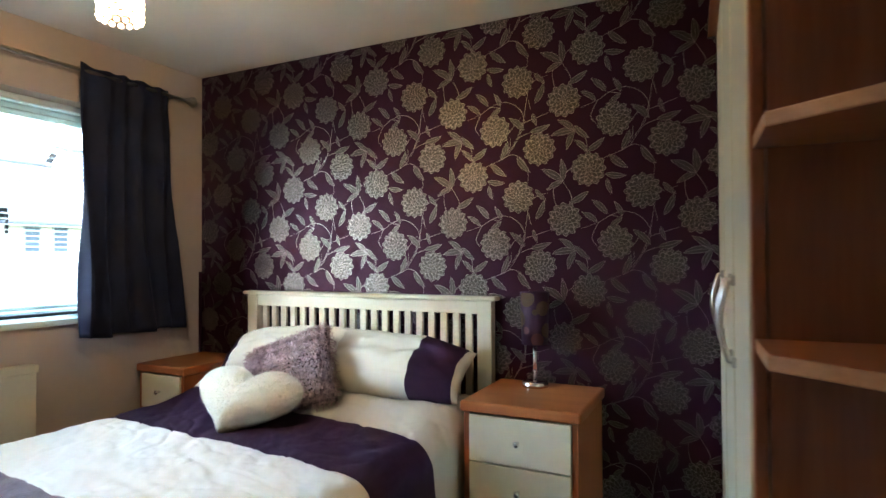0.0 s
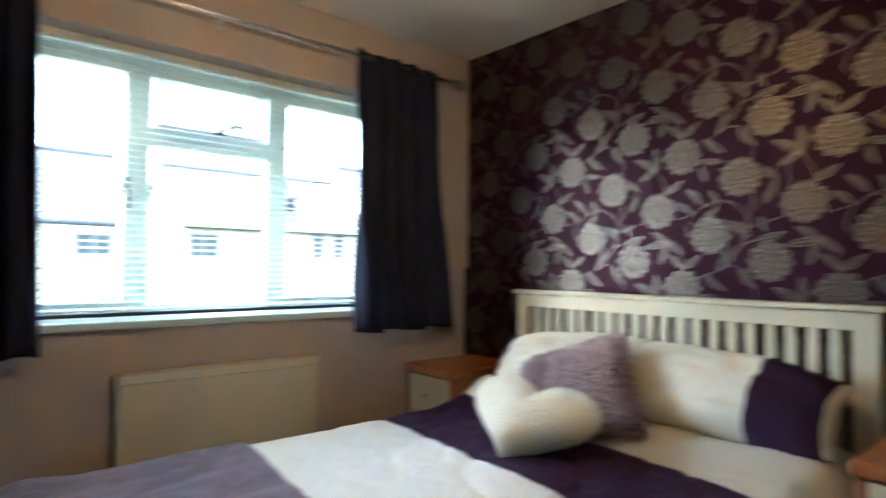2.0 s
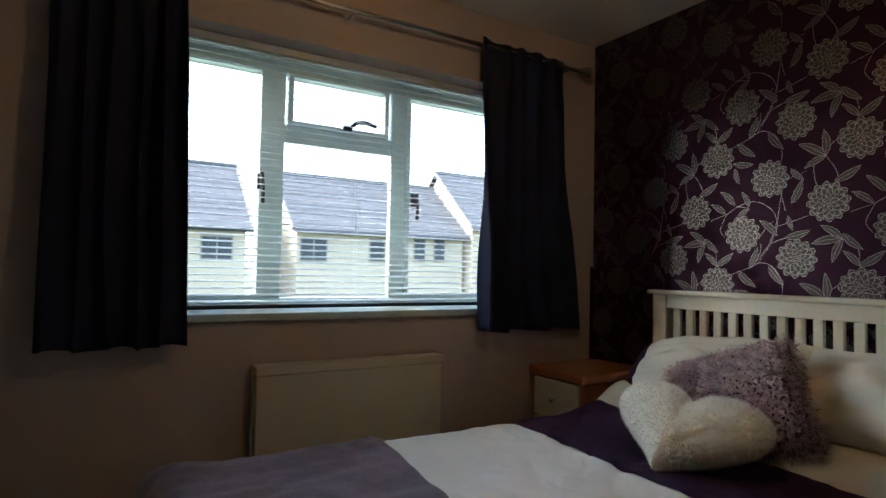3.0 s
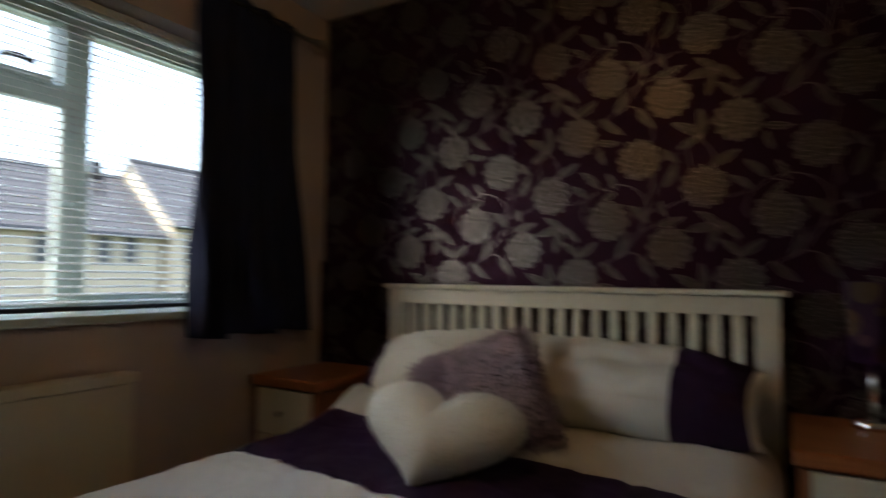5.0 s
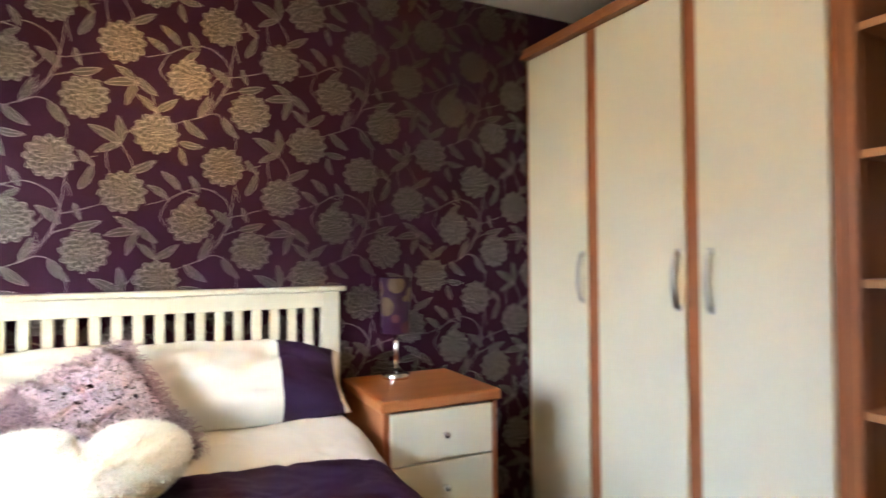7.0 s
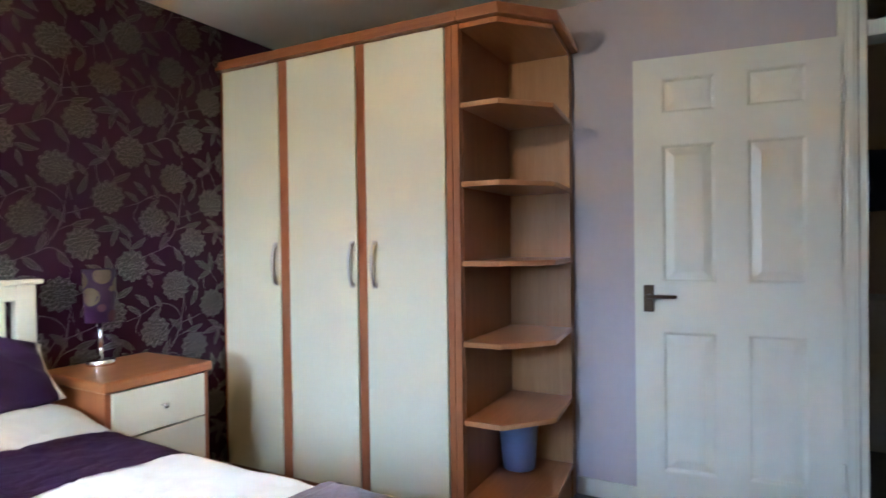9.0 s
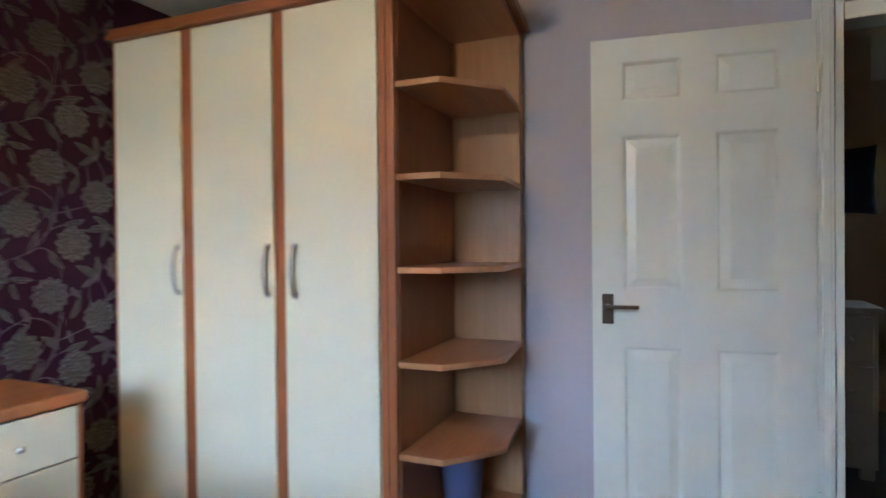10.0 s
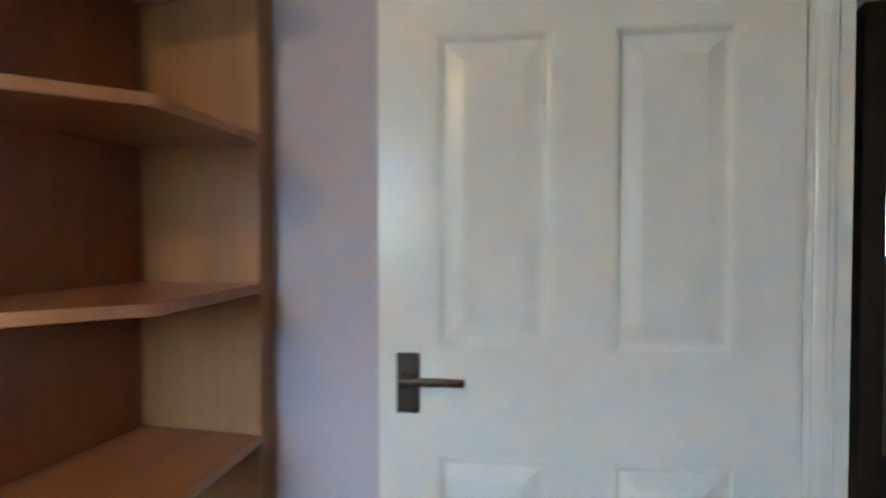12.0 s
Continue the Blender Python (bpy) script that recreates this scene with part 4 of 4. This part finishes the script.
tagged(solid("ground", box(-400, 400, -300, 300, GZ - 0.3, GZ), GRASS), "dull green ground between the houses", "ground", kind="structure")


def house(y0, y1, eaves, ridge, openings, label, xf=-21.0, depth=6.0):
    """A gabled terrace with its ridge along y."""
    h = thing("house", (xf - depth / 2, (y0 + y1) / 2, GZ), label, "house", group="houses opposite")
    xr = xf - depth / 2
    bm = bmesh.new()
    a = [bm.verts.new(p) for p in ((xf, y0, GZ), (xf, y0, eaves), (xr, y0, ridge - 0.12), (xf - depth, y0, eaves), (xf - depth, y0, GZ))]
    b = [bm.verts.new((v.co.x, y1, v.co.z)) for v in a]
    bm.faces.new(a)
    bm.faces.new(b[::-1])
    for k in range(4):
        bm.faces.new((a[k], b[k], b[k + 1], a[k + 1]))
    bmesh.ops.recalc_face_normals(bm, faces=bm.faces[:])
    part("wall", bm, RENDER, h)
    for s in (1, -1):
        bm = bmesh.new()
        n = 12
        ex, rx = xr + s * (depth / 2 + 0.30), xr
        for k in range(n):
            f0, f1 = k / n, (k + 1.08) / n
            x0, x1 = ex + (rx - ex) * f0, ex + (rx - ex) * min(1, f1)
            z0, z1 = eaves - 0.1 + (ridge - eaves + 0.1) * f0, eaves - 0.1 + (ridge - eaves + 0.1) * min(1, f1)
            q = [bm.verts.new(p) for p in ((x0, y0 - 0.2, z0 + 0.06), (x0, y1 + 0.2, z0 + 0.06), (x1, y1 + 0.2, z1 + 0.035), (x1, y0 - 0.2, z1 + 0.035))]
            w = [bm.verts.new((v.co.x, v.co.y, v.co.z - 0.05)) for v in q]
            bm.faces.new(q)
            for i in range(4):
                bm.faces.new((q[i], q[(i + 1) % 4], w[(i + 1) % 4], w[i]))
        bmesh.ops.recalc_face_normals(bm, faces=bm.faces[:])
        part("roof", bm, TILE, h, "grey tiled roof slope")
    part("ridge_tiles", rod((xr, y0 - 0.2, ridge + 0.04), (xr, y1 + 0.2, ridge + 0.04), 0.10, seg=10), TILE, h)
    part("gutter", rod((xf + 0.33, y0 - 0.2, eaves - 0.14), (xf + 0.33, y1 + 0.2, eaves - 0.14), 0.06, seg=8), BLACK, h)
    for yy in (y0 - 0.22, y1 + 0.22):
        bm = tube([(xf + 0.25, yy, eaves - 0.05), (xr, yy, ridge + 0.02)], 0.07, 6)
        part("verge", bm, HOUSE_TRIM, h)
    for wy0_, wy1_, wz0_, wz1_ in openings:
        wn_ = part("window", box(xf - 0.05, xf + 0.04, wy0_, wy1_, wz0_, wz1_, 0.01), HOUSE_TRIM, h, "white framed window")
        mid = (wy0_ + wy1_) / 2
        cuts = ((wy0_ + 0.06, mid - 0.03), (mid + 0.03, wy1_ - 0.06)) if wy1_ - wy0_ > 0.8 else ((wy0_ + 0.06, wy1_ - 0.06),)
        for c0, c1 in cuts:
            part("pane", box(xf + 0.02, xf + 0.05, c0, c1, wz0_ + 0.06, wz1_ - 0.06), DARKGLASS, wn_)
    return h


house(-9.0, 2.45, 2.60, 5.20, ((0.935, 2.03, 1.38, 2.25), (-2.9, -1.7, 1.38, 2.25)), "cream rendered house with a grey tiled roof")
house(4.32, 11.75, 2.68, 5.12, ((4.42, 5.52, 1.42, 2.34), (7.26, 7.98, 1.46, 2.42), (9.28, 9.86, 1.50, 2.50), (10.26, 10.83, 1.52, 2.53)), "cream rendered terrace with four upper windows")
house(12.00, 24.0, 3.10, 5.85, ((12.5, 13.6, 1.6, 2.6), (17.0, 18.2, 1.6, 2.6)), "cream rendered end house with a higher grey roof", xf=-20.6)

# ---- wallpaper print ----
CW, CH = 0.52, 0.507      # one repeat
PX, PZ = -0.52, 1.637     # centre of one flower
U, W_ = CW / 255, CH / 250
FLOWERS = ((0, 0), (52, -98), (105, 50), (152, -50), (205, 102))
LEAVES = (
    (-3, -37, 33, -62), (-3, -37, -28, -63), (-28, -92, 2, -64), (-28, -83, -62, -108), (-28, -83, -77, -76), (-28, -83, -44, -43),
    (66, -34, 82, -73), (103, -36, 131, -2), (42, -27, 78, 3), (34, 12, 74, 18), (37, 22, 46, 53),
    (-53, 22, -98, -6), (-53, 22, -56, -25), (-53, 22, -88, 39), (-40, 68, 0, 46),
    (144, 100, 163, 59), (143, 36, 166, 60), (138, 122, 147, 149), (132, 162, 176, 150), (119, 157, 86, 127),
    (37, 94, 7, 64), (66, 99, 51, 69), (66, 103, 40, 124), (17, 110, -14, 88),
)
STEMS = (
    ((30, -20), (65, -33), (90, -43), (115, -30), (127, 0), (126, 20)),
    ((67, -33), (100, -72), (117, -115), (125, -160), (134, -192), (170, -206)),
    ((-16, 122), (20, 110), (45, 96), (75, 90), (105, 105), (119, 135), (106, 172), (82, 208)),
    ((20, 110), (6, 140), (16, 158)),
    ((106, 172), (120, 166), (133, 162)),
    ((118, 140), (140, 134), (172, 124)),
    ((133, 112), (127, 86)),
    ((-35, -9), (-32, -8), (-55, 12), (-72, 32), (-71, 62), (-62, 82)),
    ((-53, 22), (-36, 52), (-36, 72)),
    ((-28, -83), (-6, -66), (-3, -38)),
    ((66, 102), (40, 96)),
    ((88, -80), (86, -60), (72, -48)),
    ((86, -92), (100, -110), (112, -120)),
)


def at_cell(x, z, cx, cz, y):
    return Vector((PX + cx * CW + x * U, y, PZ + cz * CH - z * W_))


def strip(bm, pts, w, y):
    """A flat ribbon along points on the wall, tapered at both ends."""
    pts = [Vector(p) for p in pts]
    rows = []
    for k, p in enumerate(pts):
        d = pts[min(k + 1, len(pts) - 1)] - pts[max(k - 1, 0)]
        s = Vector((d.z, 0, -d.x)).normalized() * w * (0.55 + 0.45 * math.sin(math.pi * min(1, max(0, k / (len(pts) - 1)))))
        rows.append((bm.verts.new((p.x - s.x, y, p.z - s.z)), bm.verts.new((p.x + s.x, y, p.z + s.z))))
    for a, b in zip(rows, rows[1:]):
        bm.faces.new((a[0], b[0], b[1], a[1]))


def curve(pts, n=5):
    out = []
    q = [pts[0], *pts, pts[-1]]
    for k in range(1, len(q) - 2):
        p0, p1, p2, p3 = (Vector((a[0], 0, a[1])) for a in q[k - 1 : k + 3])
        for j in range(n):
            t = j / n
            out.append(0.5 * (2 * p1 + (p2 - p0) * t + (2 * p0 - 5 * p1 + 4 * p2 - p3) * t * t + (3 * p1 - p0 - 3 * p2 + p3) * t ** 3))
    out.append(Vector((pts[-1][0], 0, pts[-1][1])))
    return out


YF, YL = -0.0015, -0.0026
fills, lines = bmesh.new(), bmesh.new()
RF = 0.0725
for cx in range(-3, 5):
    for cz in range(-4, 4):
        for fx, fz in FLOWERS:
            c = at_cell(fx, fz, cx, cz, 0)
            if not (XW - 0.1 < c.x < 1.15 and -0.1 < c.z < ZC + 0.1):
                continue
            turn = 0.3 * (fx % 7)
            nseg = 96
            mid = fills.verts.new((c.x, YF, c.z))
            ring = []
            for k in range(nseg):
                a = 2 * math.pi * k / nseg
                r = RF * (0.87 + 0.10 * abs(math.cos(6 * a)) + 0.03 * math.cos(24 * a))
                ring.append(fills.verts.new((c.x + r * math.cos(a + turn), YF, c.z + r * math.sin(a + turn))))
            for k in range(nseg):
                fills.faces.new((mid, ring[(k + 1) % nseg], ring[k]))
            for r0, r1, npet, ph in ((0.73, 0.99, 12, 0.0), (0.66, 0.84, 12, 0.0), (0.46, 0.71, 12, 0.5), (0.24, 0.48, 9, 0.4), (0.06, 0.26, 6, 0.1)):
                for k in range(npet):
                    a0 = turn + 2 * math.pi * (k + ph) / npet
                    half = math.pi / npet * 0.92
                    pts = []
                    for j in range(7):
                        t = j / 6
                        a = a0 - half + 2 * half * t
                        r = RF * (r0 + (r1 - r0) * math.sin(math.pi * t) ** 0.8)
                        pts.append((c.x + r * math.cos(a), 0, c.z + r * math.sin(a)))
                    strip(lines, pts, 0.0009 if npet == 12 else 0.0008, YL)
        for x0, z0, x1, z1 in LEAVES:
            a, b = at_cell(x0, z0, cx, cz, 0), at_cell(x1, z1, cx, cz, 0)
            if not (XW - 0.1 < a.x < 1.15 and -0.1 < a.z < ZC + 0.1):
                continue
            d = b - a
            s = Vector((d.z, 0, -d.x)).normalized()
            w = d.length * 0.138
            left, right, rib = [], [], []
            for k in range(9):
                t = k / 8
                wid = w * math.sin(math.pi * t ** 0.85) ** 0.8
                mid = a + d * t + s * 0.05 * d.length * math.sin(math.pi * t)
                left.append(mid - s * wid)
                right.append(mid + s * wid)
                rib.append(mid)
            lv = [fills.verts.new((p.x, YF, p.z)) for p in left]
            rv = [fills.verts.new((p.x, YF, p.z)) for p in right[1:-1]]
            rv = [lv[0], *rv, lv[-1]]
            for k in range(8):
                quad = []
                for v in (lv[k], lv[k + 1], rv[k + 1], rv[k]):
                    if v not in quad:
                        quad.append(v)
                fills.faces.new(quad)
            strip(lines, rib, 0.0005, YL)
            strip(lines, left, 0.0006, YL)
            strip(lines, right, 0.0006, YL)
        for pts in STEMS:
            way = [at_cell(p.x, p.z, cx, cz, 0) for p in curve(pts)]
            if not (XW - 0.1 < way[0].x < 1.15 and -0.2 < way[0].z < ZC + 0.2):
                continue
            strip(lines, way, 0.0008, -0.0008)
for bm, name, mt in ((fills, "printed_shapes", FOIL), (lines, "printed_lines", FOIL_LINE)):
    for co, no in (((XW + 0.002, 0, 0), (-1, 0, 0)), ((1.02, 0, 0), (1, 0, 0)), ((0, 0, ZC - 0.002), (0, 0, 1)), ((0, 0, 0.002), (0, 0, -1))):
        bmesh.ops.bisect_plane(bm, geom=bm.verts[:] + bm.edges[:] + bm.faces[:], plane_co=co, plane_no=no, clear_outer=True)
    for fc in bm.faces:
        fc.normal_update()
    bmesh.ops.reverse_faces(bm, faces=[fc for fc in bm.faces if fc.normal.y > 0])
    tagged(part(name, bm, mt, wall_feature, "silver flower and leaf print"), kind="stuff")
